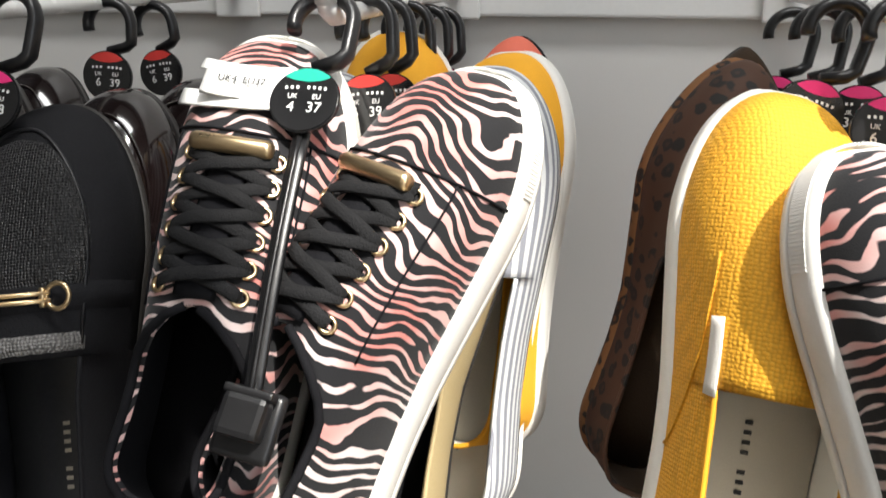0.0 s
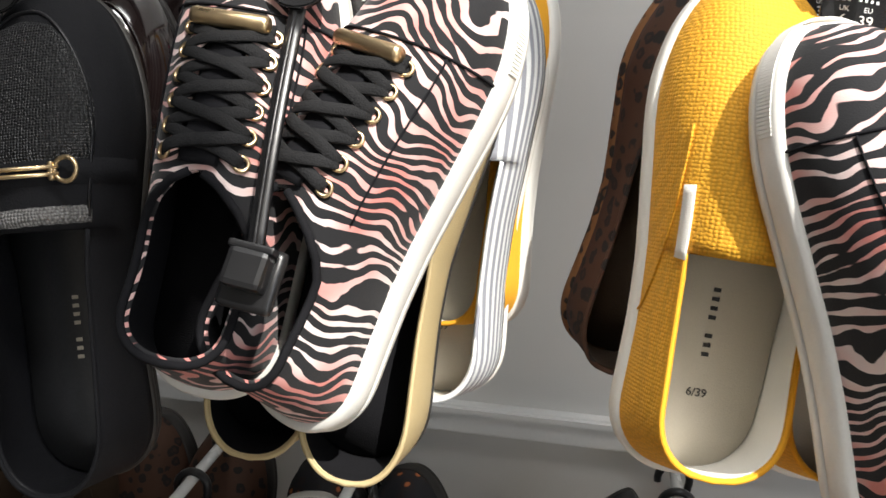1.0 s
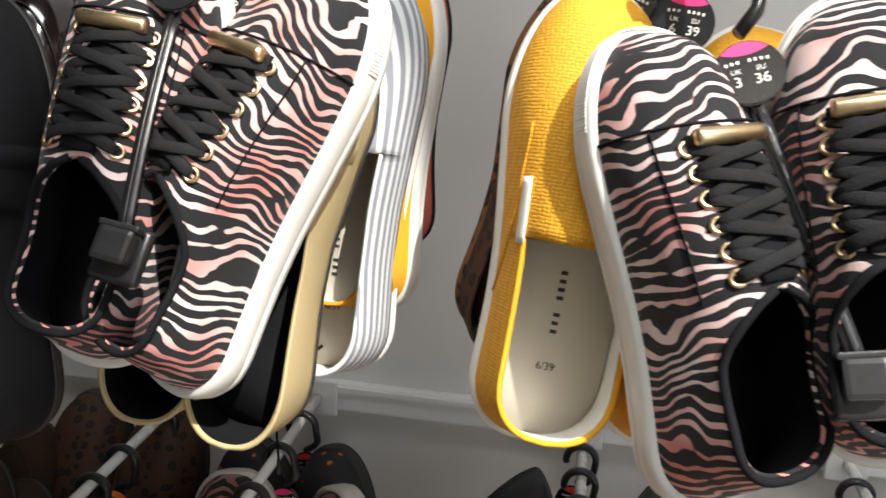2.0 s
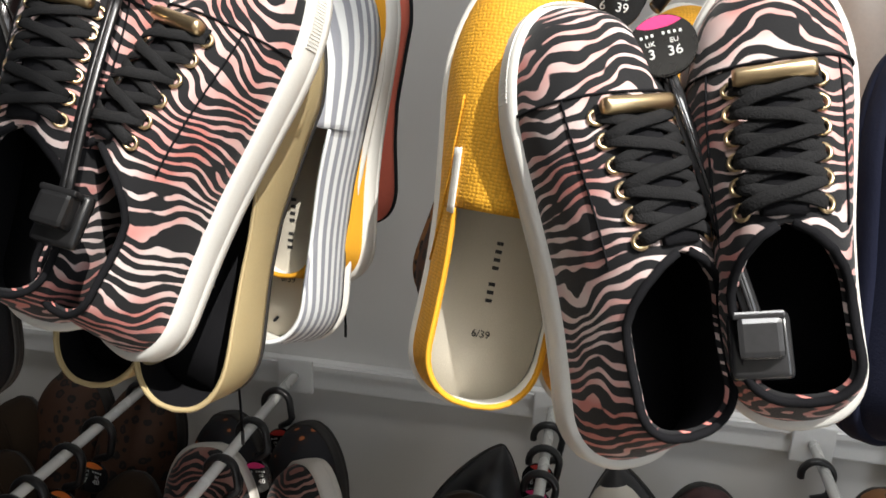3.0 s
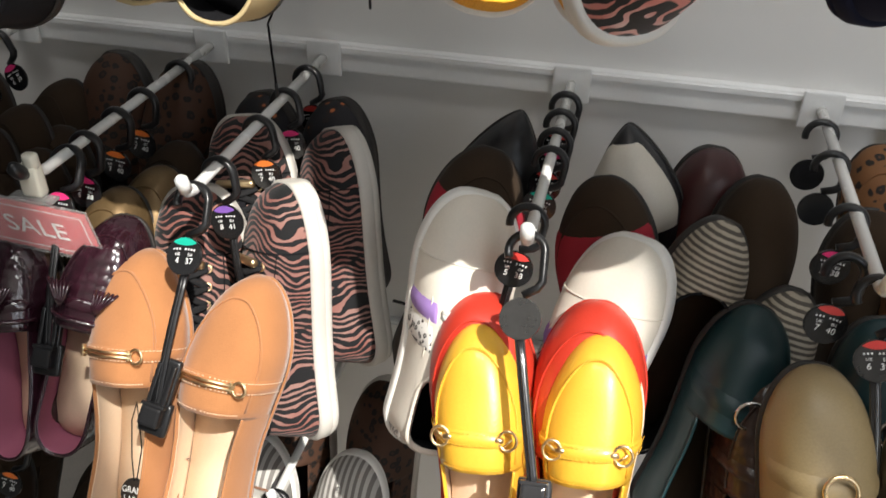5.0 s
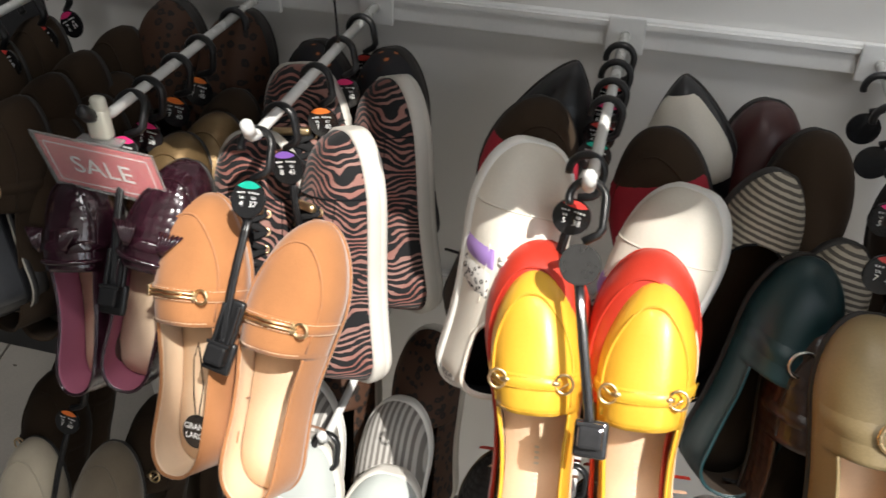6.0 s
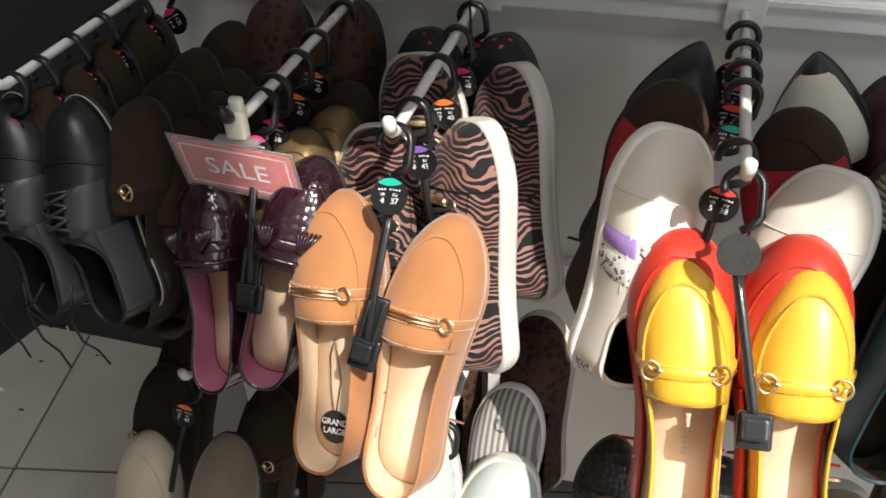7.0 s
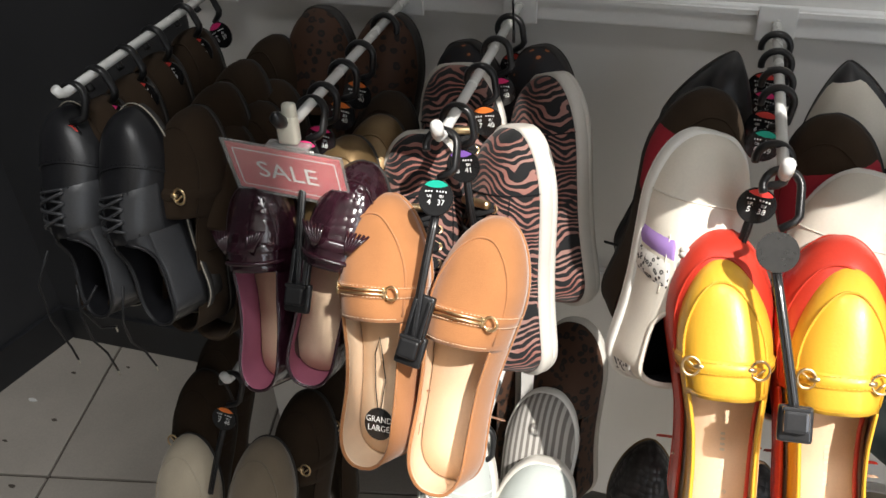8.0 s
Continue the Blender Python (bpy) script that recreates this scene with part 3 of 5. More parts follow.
class Last:
    """The form of a shoe: heel at y = 0, toe at y = L, sole down; side +1 is a right shoe."""

    def __init__(self, L, side, width=0.355, toe=2.0, heights=(), open_to=0.6, cut=38.0, round_throat=0.0, base=0.006, square=0.75, top=0.9, straight=False, vee=False, lean=0.0):
        self.straight, self.vee, self.lean = straight, vee, lean
        self.L, self.side, self.toe, self.open_to = L, side, toe, open_to
        self.half, self.base, self.cut, self.round_throat = width * L / 2, base, cut, round_throat
        self.hs, self.hv = zip(*heights)
        self.square, self.top = square, top

    def wid(self, s):
        s = min(max(s, 0.0), 1.0)
        waist = (0.80, 0.815, 0.825, 0.86, 0.93, 0.985, 1.0, 0.97) if self.straight else (0.74, 0.75, 0.735, 0.765, 0.88, 0.985, 1.0, 0.97)
        body = np.interp(s, (0, 0.15, 0.3, 0.42, 0.55, 0.68, 0.76, 1), waist)
        heel = (1 - (1 - min(s / 0.14, 1)) ** 2.3) ** (1 / 2.3)
        k = max(0.0, (s - 0.68) / 0.32)
        return self.half * body * heel * max(0.0, 1 - k ** self.toe) ** (1 / self.toe)

    def cen(self, s):
        return -self.side * self.L * (0.016 * math.sin(math.pi * min(s, 1) * 1.25) - 0.012 * s)

    def height(self, s):
        k = max(0.0, (s - 0.8) / 0.2)
        smooth = sum(np.interp(min(max(s + d, 0), 1), self.hs, self.hv) for d in (-0.05, -0.025, 0, 0.025, 0.05)) / 5
        return smooth * max(0.0, 1 - k ** 3.0) ** 0.5

    def raw(self, s, a):
        c, z = math.cos(a), abs(math.sin(a))
        x = self.cen(s) + self.wid(s) * math.copysign(abs(c) ** self.square, c)
        back = self.lean * max(0.0, 1 - s / 0.3) ** 1.3 * min(1.0, z * 1.3)
        return Vector((x, s * self.L + back, self.base + self.height(s) * z ** self.top))

    def normal(self, s, a):
        a = min(max(a, 0.02), math.pi - 0.02)
        s = min(max(s, 0.012), 0.985)
        u, v = self.raw(s + 0.01, a) - self.raw(s - 0.01, a), self.raw(s, a + 0.02) - self.raw(s, a - 0.02)
        n = v.cross(u)
        n = n.normalized() if n.length > 1e-9 else Vector((0, 0, 1))
        mid = Vector((self.cen(s), s * self.L, self.base))
        return n if n.dot(self.raw(s, a) - mid) >= 0 else -n

    def on(self, s, deg, off=0.0):
        a = radians(deg)
        return self.raw(s, a) + off * self.normal(s, a)

    def edge(self, s):
        """The angle at which the opening cuts the upper."""
        r = self.round_throat
        k = max(0.0, (s - (self.open_to - r)) / r) if r else 0.0
        k = min(k, 1.0)
        return self.cut + (90 - self.cut) * (k ** 1.7 if self.vee else 1 - math.sqrt(max(0.0, 1 - k ** 2)))

    def stations(self, n=42):
        ss = [(1 - math.cos(math.pi * i / n)) / 2 for i in range(n + 1)]
        return sorted([s for s in ss if abs(s - self.open_to) > 0.006] + [self.open_to - 0.004, self.open_to])

    def upper(self, m=9):
        bm = bmesh.new()
        rows = []
        for s in self.stations():
            c = self.edge(s) if s < self.open_to - 1e-6 else 90.0
            rows.append([[bm.verts.new(self.on(s, f(c * j / m))) for j in range(m + 1)] for f in (lambda d: d, lambda d: 180 - d)])
        for a, b in zip(rows, rows[1:]):
            for h in (0, 1):
                for j in range(m):
                    q = (a[h][j], a[h][j + 1], b[h][j + 1], b[h][j])
                    bm.faces.new(q if h == 0 else q[::-1])
        bmesh.ops.remove_doubles(bm, verts=bm.verts, dist=2e-5)
        bmesh.ops.recalc_face_normals(bm, faces=bm.faces)
        up = [f for f in bm.faces if f.calc_center_median().y > 0.8 * self.L]
        if sum(f.normal.z for f in up) < 0:
            bmesh.ops.reverse_faces(bm, faces=bm.faces)
        return bm

    def outline(self, grow, n=56):
        """The sole's outline, anticlockwise from the heel, grown outwards."""
        out = []
        ss = [(1 - math.cos(math.pi * i / n)) / 2 for i in range(n + 1)]
        for s in ss:
            out.append(Vector((self.cen(s) + self.wid(s), s * self.L, 0)))
        for s in ss[-2:0:-1]:
            out.append(Vector((self.cen(s) - self.wid(s), s * self.L, 0)))
        res = []
        for i, p in enumerate(out):
            d = (out[(i + 1) % len(out)] - out[i - 1]).normalized()
            res.append(p + grow * Vector((d.y, -d.x, 0)))
        return res

    def slab(self, levels, bm=None, upto=1.0):
        """A sole of stacked outlines: (z, grow) from below."""
        out = bm or bmesh.new()
        rings = [[out.verts.new((p.x, min(p.y, upto * self.L), z)) for p in self.outline(g)] for z, g in levels]
        n = len(rings[0])
        for a, b in zip(rings, rings[1:]):
            for k in range(n):
                out.faces.new((a[k], a[(k + 1) % n], b[(k + 1) % n], b[k]))
        for ring, flip in ((rings[0], True), (rings[-1], False)):
            half = n // 2
            for k in range(half):
                a, b, c, d = ring[k], ring[k + 1], ring[(n - k - 1) % n], ring[(n - k) % n]
                face = [v for i, v in enumerate((a, b, c, d)) if v not in (a, b, c, d)[:i]]
                if len(face) > 2:
                    out.faces.new(face[::-1] if flip else face)
        return out

    def rim(self):
        """Points along the opening, from one end of the throat round the heel to the other."""
        ss = [s for s in self.stations() if s < self.open_to - 1e-6]
        right = [self.on(s, self.edge(s)) for s in ss if s > 0.003]
        left = [self.on(s, 180 - self.edge(s)) for s in ss if s > 0.003]
        return right[::-1] + [self.on(0.0, self.cut)] + left


def solid(ob, thick):
    mod = ob.modifiers.new("thickness", "SOLIDIFY")
    mod.thickness, mod.offset, mod.material_offset = thick, -1.0, 1
    return ob


def hung(toe, heel, L, face=(0, -1, 0)):
    """Pose of a shoe that hangs with its toe at the given place and its heel towards the other."""
    toe, heel = Vector(toe), Vector(heel)
    y = (toe - heel).normalized()
    z = Vector(face)
    z = (z - z.dot(y) * y).normalized()
    x = y.cross(z)
    m = Matrix((x, y, z)).transposed().to_4x4()
    m.translation = toe - L * y
    return m


def brand_bars(parent, x, y, z, count, size, gap, material, along="y"):
    """Unreadable small lettering as plain bars."""
    bm = bmesh.new()
    for i in range(count):
        if count > 4 and i == count // 2 - 1:
            continue
        d = (i - (count - 1) / 2) * gap
        bars_bm([((size, size * 0.55, 0.0003) if along == "y" else (size * 0.55, size, 0.0003), (x, y + d, z) if along == "y" else (x + d, y, z), None)], bm)
    return part("brand_print", bm, material, parent, smooth=False)


def shoe_base(name, m, last, label, group, upper, lining, insole, sole, levels, insole_z, thick=0.0022, heel=None, rim=None, rim_mat=None, marks=None, size_mark="", category="shoe"):
    ob = thing(name, m, label, category, group)
    solid(part("upper", last.upper(), [upper, lining], ob), thick)
    part("outsole", last.slab(levels), sole, ob)
    ins = part("insole", last.slab([(insole_z - 0.004, -0.0035), (insole_z, -0.0035)]), insole, ob)
    if heel:
        part("heel_block", last.slab([(-heel, -0.003), (-heel + 0.002, -0.001), (0.0005, -0.0005)], upto=0.27), sole, ob)
    if rim:
        part("collar_binding", tube_bm(last.rim(), rim, 8), rim_mat or upper, ob)
    if marks:
        brand_bars(ins, last.cen(0.3), 0.31 * last.L, insole_z + 0.0003, 8, 0.0040, 0.0050, marks)
        if size_mark:
            word(size_mark, 0.0065, pose(last.cen(0.2), 0.165 * last.L, insole_z + 0.0004), marks, ins, "size_print")
    return ob


LOAFER_H = ((0, 0.070), (0.12, 0.068), (0.3, 0.058), (0.5, 0.060), (0.62, 0.061), (0.75, 0.052), (0.88, 0.042), (1, 0.036))
FLAT_H = ((0, 0.066), (0.12, 0.062), (0.3, 0.048), (0.5, 0.042), (0.7, 0.046), (0.85, 0.038), (1, 0.03))
OXFORD_H = ((0, 0.060), (0.12, 0.061), (0.26, 0.056), (0.40, 0.065), (0.50, 0.066), (0.62, 0.058), (0.75, 0.047), (0.88, 0.039), (1, 0.035))
SNEAKER_H = ((0, 0.076), (0.12, 0.077), (0.24, 0.070), (0.36, 0.069), (0.48, 0.067), (0.62, 0.058), (0.75, 0.047), (0.88, 0.039), (1, 0.035))
SLIP_H = ((0, 0.084), (0.12, 0.081), (0.3, 0.068), (0.5, 0.070), (0.62, 0.064), (0.75, 0.054), (0.88, 0.044), (1, 0.038))
THIN = [(0, -0.0015), (0.0015, 0.0008), (0.0045, 0.0012), (0.006, 0.0002)]
CHUNKY = [(0, -0.003), (0.002, 0.0005), (0.009, 0.003), (0.0095, 0.0022), (0.0105, 0.003), (0.021, 0.0032), (0.024, 0.0015), (0.0245, -0.001)]


def apron(ob, last, material, s_end=0.93, spread=52, r=0.0011, dots=0):
    """The raised seam that runs round the front of a loafer's vamp."""
    pts = []
    for i in range(33):
        f = math.pi * i / 32
        s = last.open_to + 0.02 + (s_end - last.open_to - 0.02) * math.sin(f) ** 0.75
        pts.append(last.on(s, 90 - spread * math.cos(f), 0.0006))
    part("apron_seam", tube_bm(pts, r, 6), material, ob)
    if dots:
        bm = bmesh.new()
        for i in range(1, len(pts) - 1):
            for k in (0.0, 0.5):
                p = pts[i].lerp(pts[i + 1], k)
                d = (pts[i + 1] - pts[i]).normalized()
                bars_bm([((0.0022, 0.0009, 0.0016), p + Vector((0, 0, 0.0008)), d.to_track_quat("Y", "Z").to_matrix())], bm)
        part("apron_stitches", bm, material, ob, smooth=False)


def patch_bm(last, s0, s1, a0, a1, off, thick, taper=0.0):
    """A thin piece that follows the upper between two stations and two angles. taper: draws its toe end in to a round."""
    bm = bmesh.new()
    n, m = 26, max(3, int((s1 - s0) * 45))
    grid = []
    for j in range(m + 1):
        s, row = s0 + (s1 - s0) * j / m, []
        k = 1.0 - taper * (1 - math.sqrt(max(0.0, 1 - (j / m) ** 2.2)))
        for i in range(n + 1):
            a = (a0 + a1) / 2 + (a1 - a0) / 2 * k * (2 * i / n - 1)
            edge = i in (0, n) or j in (0, m)
            row.append(bm.verts.new(last.on(s, a, off - 0.0015 if edge else off + thick / 2)))
        grid.append(row)
    for j in range(m):
        for i in range(n):
            bm.faces.new((grid[j][i], grid[j][i + 1], grid[j + 1][i + 1], grid[j + 1][i]))
    bmesh.ops.recalc_face_normals(bm, faces=bm.faces)
    return bm


def strap(ob, last, material, s0, s1, a0=6, a1=174, off=0.0016, name="strap", thick=0.0016, stitch=None):
    st = part(name, patch_bm(last, s0, s1, a0, a1, off, thick), material, ob)
    if stitch:
        for s in (s0 + 0.008, s1 - 0.008):
            bm = bmesh.new()
            for i in range(44):
                a = a0 + (a1 - a0) * (i + 0.5) / 44
                d = (last.on(s, a + 1) - last.on(s, a - 1)).normalized()
                bars_bm([((0.0017, 0.0006, 0.0005), last.on(s, a, off + thick * 0.5 + 0.0002), d.to_track_quat("X", "Z").to_matrix())], bm)
            part("stitching", bm, stitch, st, smooth=False)
    return st


def lip_stitch(ob, last, material, s, spread):
    bm = bmesh.new()
    for i in range(26):
        a = 90 - spread + 2 * spread * (i + 0.5) / 26
        d = (last.on(s, a + 1) - last.on(s, a - 1)).normalized()
        bars_bm([((0.0016, 0.0006, 0.0005), last.on(s, a, 0.0003), d.to_track_quat("X", "Z").to_matrix())], bm)
    part("lip_stitching", bm, material, ob, smooth=False)


def ring_points(c, u, v, r, n=16, squash=1.0):
    return [c + r * (math.cos(2 * math.pi * i / n) * u + squash * math.sin(2 * math.pi * i / n) * v) for i in range(n)]


def horse_bit(ob, last, s, material, kind="bar", half=24, ring=0.0074):
    """The metal bit on a loafer's strap."""
    root = new("horse_bit")
    root.parent = ob
    L, R, C = (last.on(s, a, 0.0055) for a in (90 + half, 90 - half, 90))
    u = (R - L).normalized()
    v = Vector((0, 1, 0))
    if kind == "bar":
        for d in (-0.0019, 0.0019):
            part("bar", tube_bm([L + v * d, C + v * d + Vector((0, 0, 0.001)), R + v * d], 0.0012, 8), material, root)
        part("clamp", box_bm((0.0035, 0.011, 0.004), L, 0.001, Matrix((u, v, u.cross(v))).transposed()), material, root)
        part("ring", tube_bm(ring_points(R + u * 0.004, u, v, ring * 0.86), 0.0013, 8, closed=True), material, root)
        part("clamp", box_bm((0.003, 0.010, 0.004), R - u * 0.004, 0.001, Matrix((u, v, u.cross(v))).transposed()), material, root)
    elif kind == "rings":
        for p in (L, R):
            part("ring", tube_bm(ring_points(p, u, v, ring, squash=1.1), 0.0013, 8, closed=True), material, root)
        for p, k in ((L, 1), (R, -1)):
            part("knuckle", tube_bm([p + u * k * 0.003, p + u * k * 0.0095, p + u * k * 0.011], [0.0022, 0.0028, 0.0016], 8), material, root)
        for p, k in ((L, 1), (R, -1)):
            part("pin", tube_bm([p + v * 0.0055 * k - u * 0.004, p - v * 0.0015 * k + u * 0.004], 0.0010, 6), material, root)
    else:
        p = C
        part("ring", tube_bm(ring_points(p, u, v, ring), 0.0018, 10, closed=True), material, root)
        if kind == "double":
            part("ring", tube_bm(ring_points(p + u * ring * 1.1 + Vector((0, 0, 0.002)), u, v, ring), 0.0018, 10, closed=True), material, root)
    return root


def loafer(name, m, L, side, label, upper, lining, insole, sole, group="", bit=None, bit_mat=None, strap_mat=None, seam=None, stitch=None, toe=2.1, open_to=0.55, width=0.34, dots=0, heights=LOAFER_H, marks=None, spread=50, half=24, tassel=False, size_mark="", heel=0.007, vamp=None):
    last = Last(L, side, width, toe, heights, open_to, 40, 0.0, 0.005)
    ob = shoe_base(name, m, last, label, group, upper, lining, insole, sole, THIN, 0.0095, heel=heel, rim=0.0013, marks=marks, size_mark=size_mark, category="loafer")
    apron(ob, last, seam or upper, 0.925, spread, dots=dots)
    if strap_mat:
        strap(ob, last, strap_mat, open_to + 0.080, open_to + 0.130, stitch=stitch)
        if stitch:
            lip_stitch(ob, last, stitch, open_to + 0.012, 42)
    if vamp:
        part("vamp_panel", patch_bm(last, open_to + 0.115, 0.91, 38, 142, 0.0012, 0.001, 1.0), vamp, ob)
    if bit:
        horse_bit(ob, last, open_to + 0.105, bit_mat, bit, half)
    if tassel:
        for a in (72, 108):
            p = last.on(open_to + 0.08, a, 0.004)
            bm = bmesh.new()
            for k in range(6):
                w = (k - 2.5) * 0.0026
                tube_bm([p, p + Vector((w * 0.6, 0.008, 0.004)), p + Vector((w * 1.6 + (90 - a) * 0.0003, 0.024, 0.001))], [0.0012, 0.0016, 0.0014], 5, bm=bm)
            part("tassel", bm, upper, ob)
        strap(ob, last, upper, open_to + 0.03, open_to + 0.05, 30, 150, 0.003, "bow_strap", 0.002)
    return ob


def ballet(name, m, L, side, label, upper, lining, insole, sole, group="", toe=1.7, open_to=0.68, bow=None, marks=None, levels=THIN, base=0.005, size_mark="", width=0.34, cut=42, heights=FLAT_H, ringed=None):
    last = Last(L, side, width, toe, heights, open_to, cut, 0.22, base)
    ob = shoe_base(name, m, last, label, group, upper, lining, insole, sole, levels, base + 0.0045, rim=0.0015, rim_mat=bow or upper, marks=marks, size_mark=size_mark, category="flat shoe")
    if ringed:
        strap(ob, last, upper, open_to + 0.03, open_to + 0.09, 20, 160, 0.002)
        horse_bit(ob, last, open_to + 0.06, ringed, "ring", ring=0.013)
    return ob


def eyelet(ob, last, s, deg, material):
    p, n = last.on(s, deg, 0.0008), last.normal(s, radians(deg))
    u = n.orthogonal().normalized()
    part("eyelet", tube_bm(ring_points(p, u, n.cross(u), 0.0034), 0.0011, 6, closed=True), material, ob)


def lacing(ob, last, s0, s1, rows, material, width=0.0085, gap=33, bar=None, eyes=None, thick=0.0020, spread_to=1.0):
    """Criss-cross laces over the tongue, with eyelets and the metal sleeve on the front run."""
    ss = [s1 + (s0 - s1) * i / (rows - 1) for i in range(rows)]
    gaps = [gap * (1 + (spread_to - 1) * i / (rows - 1)) for i in range(rows)]
    for i, (s, g) in enumerate(zip(ss, gaps)):
        if eyes:
            for d in (90 - g, 90 + g):
                eyelet(ob, last, s, d, eyes)
    root = new("laces")
    root.parent = ob
    pair = 0
    for i in range(rows - 1):
        for k in (-1, 1):
            pts, nor = [], []
            for j in range(11):
                f = j / 10
                s = ss[i] + (ss[i + 1] - ss[i]) * f
                d = 90 + k * (gaps[i] * (1 - f) - gaps[i + 1] * f)
                lift = 0.0012 + 0.0030 * math.sin(math.pi * f) ** 0.6 + (0.0022 if k * (1 if i % 2 else -1) > 0 else 0.0) * math.sin(math.pi * f)
                pts.append(last.on(s, d, lift))
                nor.append(last.normal(s, radians(d)))
            part("lace_run", ribbon_bm(pts, nor, width, thick), material, root)
    pts = [last.on(ss[0] + 0.012, 90 + gaps[0] * (1 - 2 * j / 10), 0.0015 + 0.003 * math.sin(math.pi * j / 10)) for j in range(11)]
    part("lace_run", ribbon_bm(pts, [last.normal(ss[0], radians(90 + gaps[0] * (1 - 2 * j / 10))) for j in range(11)], width, thick), material, root)
    if bar:
        a, b = last.on(ss[0] + 0.012, 90 + gaps[0] * 0.80, 0.0062), last.on(ss[0] + 0.012, 90 - gaps[0] * 0.80, 0.0062)
        part("lace_sleeve", tube_bm([a, a.lerp(b, 0.06), a.lerp(b, 0.94), b], [0.0036, 0.0044, 0.0044, 0.0036], 14), bar, root, "gold metal lace sleeve")
    return root


def sneaker(name, m, L, side, label, upper, lining, sole, group="", lace=None, eyes=None, bar=None, rows=6, rim_mat=None, insole=None, patch=False, trim=None, toe=2.4, width=0.352, ribs=True, category="sneaker", lace_to=0.725):
    last = Last(L, side, width, toe, SNEAKER_H, 0.45, 47, 0.15, 0.016, 0.72, 0.86, True, True, 0.022)
    ob = shoe_base(name, m, last, label, group, upper, lining, insole or lining, sole, CHUNKY, 0.028, thick=0.004, rim=0.0022, rim_mat=rim_mat or lining, category=category)
    # tongue under the laces
    pts = [last.on(0.462 + (lace_to - 0.437) * i / 14, 90, 0.0012) for i in range(15)]
    part("tongue", ribbon_bm(pts, [last.normal(0.462 + (lace_to - 0.437) * i / 14, radians(90)) for i in range(15)], 0.020, 0.003), lining, ob)
    lacing(ob, last, 0.475, lace_to, rows, lace or M["lace"], bar=bar, eyes=eyes, width=0.0066 if eyes else 0.0050, thick=0.0015, gap=21 if eyes else 26)
    # stitched edge of the eyestay and the toe seam
    for k in (-1, 1):
        seam = [last.on(0.43 + (lace_to - 0.385) * i / 16, 90 + k * (46 - 5 * i / 16), 0.0004) for i in range(17)]
        part("eyestay_seam", tube_bm(seam, 0.0006, 5), M["black_cloth"] if trim is None else trim, ob)
    seam = [last.on(0.765 + 0.01 * math.cos(radians(a)), 90 - a, 0.0004) for a in range(-84, 85, 8)]
    part("toe_seam", tube_bm(seam, 0.0008, 5), M["black_cloth"] if trim is None else trim, ob)
    if ribs:
        bm = bmesh.new()
        out = last.outline(0.0033, 160)
        for i, p in enumerate(out):
            if p.y > 0.80 * L:
                d = (out[(i + 1) % len(out)] - out[i - 1]).normalized()
                bars_bm([((0.0010, 0.0014, 0.009), p + Vector((0, 0, 0.0155)), d.to_track_quat("Y", "Z").to_matrix())], bm)
        tagged(part("toe_bumper", bm, sole, ob, smooth=False), kind="stuff")
    part("foxing_joint", box_bm((0.0012, 0.004, 0.016), (last.cen(0.73) - side * (last.wid(0.73) + 0.0032), 0.73 * L, 0.0135)), sole, ob)
    if patch:
        strap(ob, last, M["lilac"], 0.56, 0.635, 3, 42, 0.001, "lilac_patch", 0.0014)
        strap(ob, last, M["speckle"], 0.455, 0.555, 3, 40, 0.001, "speckled_patch", 0.0014)
        strap(ob, last, M["lilac"], 0.56, 0.635, 122, 177, 0.001, "lilac_patch", 0.0014)
        strap(ob, last, M["speckle"], 0.455, 0.555, 126, 177, 0.001, "speckled_patch", 0.0014)
        strap(ob, last, M["speckle"], 0.004, 0.09, 6, 33, 0.001, "heel_patch", 0.0014)
        strap(ob, last, M["speckle"], 0.004, 0.09, 147, 174, 0.001, "heel_patch", 0.0014)
    return ob


def slip_on(name, m, L, side, label, upper, lining, insole, sole, group="", gusset=None, marks=None, size_mark="", levels=None, toe=2.2, rim_mat=None, width=0.355, ringed=None, open_to=0.56):
    last = Last(L, side, width, toe, SLIP_H, open_to, 40, 0.0, 0.012, 0.72, 0.88, True, False, 0.012)
    ob = shoe_base(name, m, last, label, group, upper, lining, insole, sole, levels or [(z * 0.8, g * 0.8) for z, g in CHUNKY], 0.0225 if levels is None else 0.0175, rim=0.0013, rim_mat=rim_mat or upper, marks=marks, size_mark=size_mark, category="slip-on shoe")
    if gusset:
        for k in (-1, 1):
            pts = [last.on(open_to - 0.015 + 0.135 * i / 8, 90 + k * (53 - 4 * i / 8), 0.0012) for i in range(9)]
            part("elastic_gusset", ribbon_bm(pts, [last.normal(open_to + 0.135 * i / 8, radians(90 + k * 51)) for i in range(9)], 0.0085, 0.0016), gusset, ob)
            seam = [last.on(0.30 + 0.37 * i / 16, 90 + k * (88 - 40 * (i / 16) ** 0.7), 0.0005) for i in range(17)]
            part("side_seam", tube_bm(seam, 0.0007, 5), upper, ob)
    if ringed:
        strap(ob, last, ringed[0], 0.62, 0.70, 10, 170, 0.001)
        horse_bit(ob, last, 0.66, ringed[1], "ring", ring=0.012)
    return ob


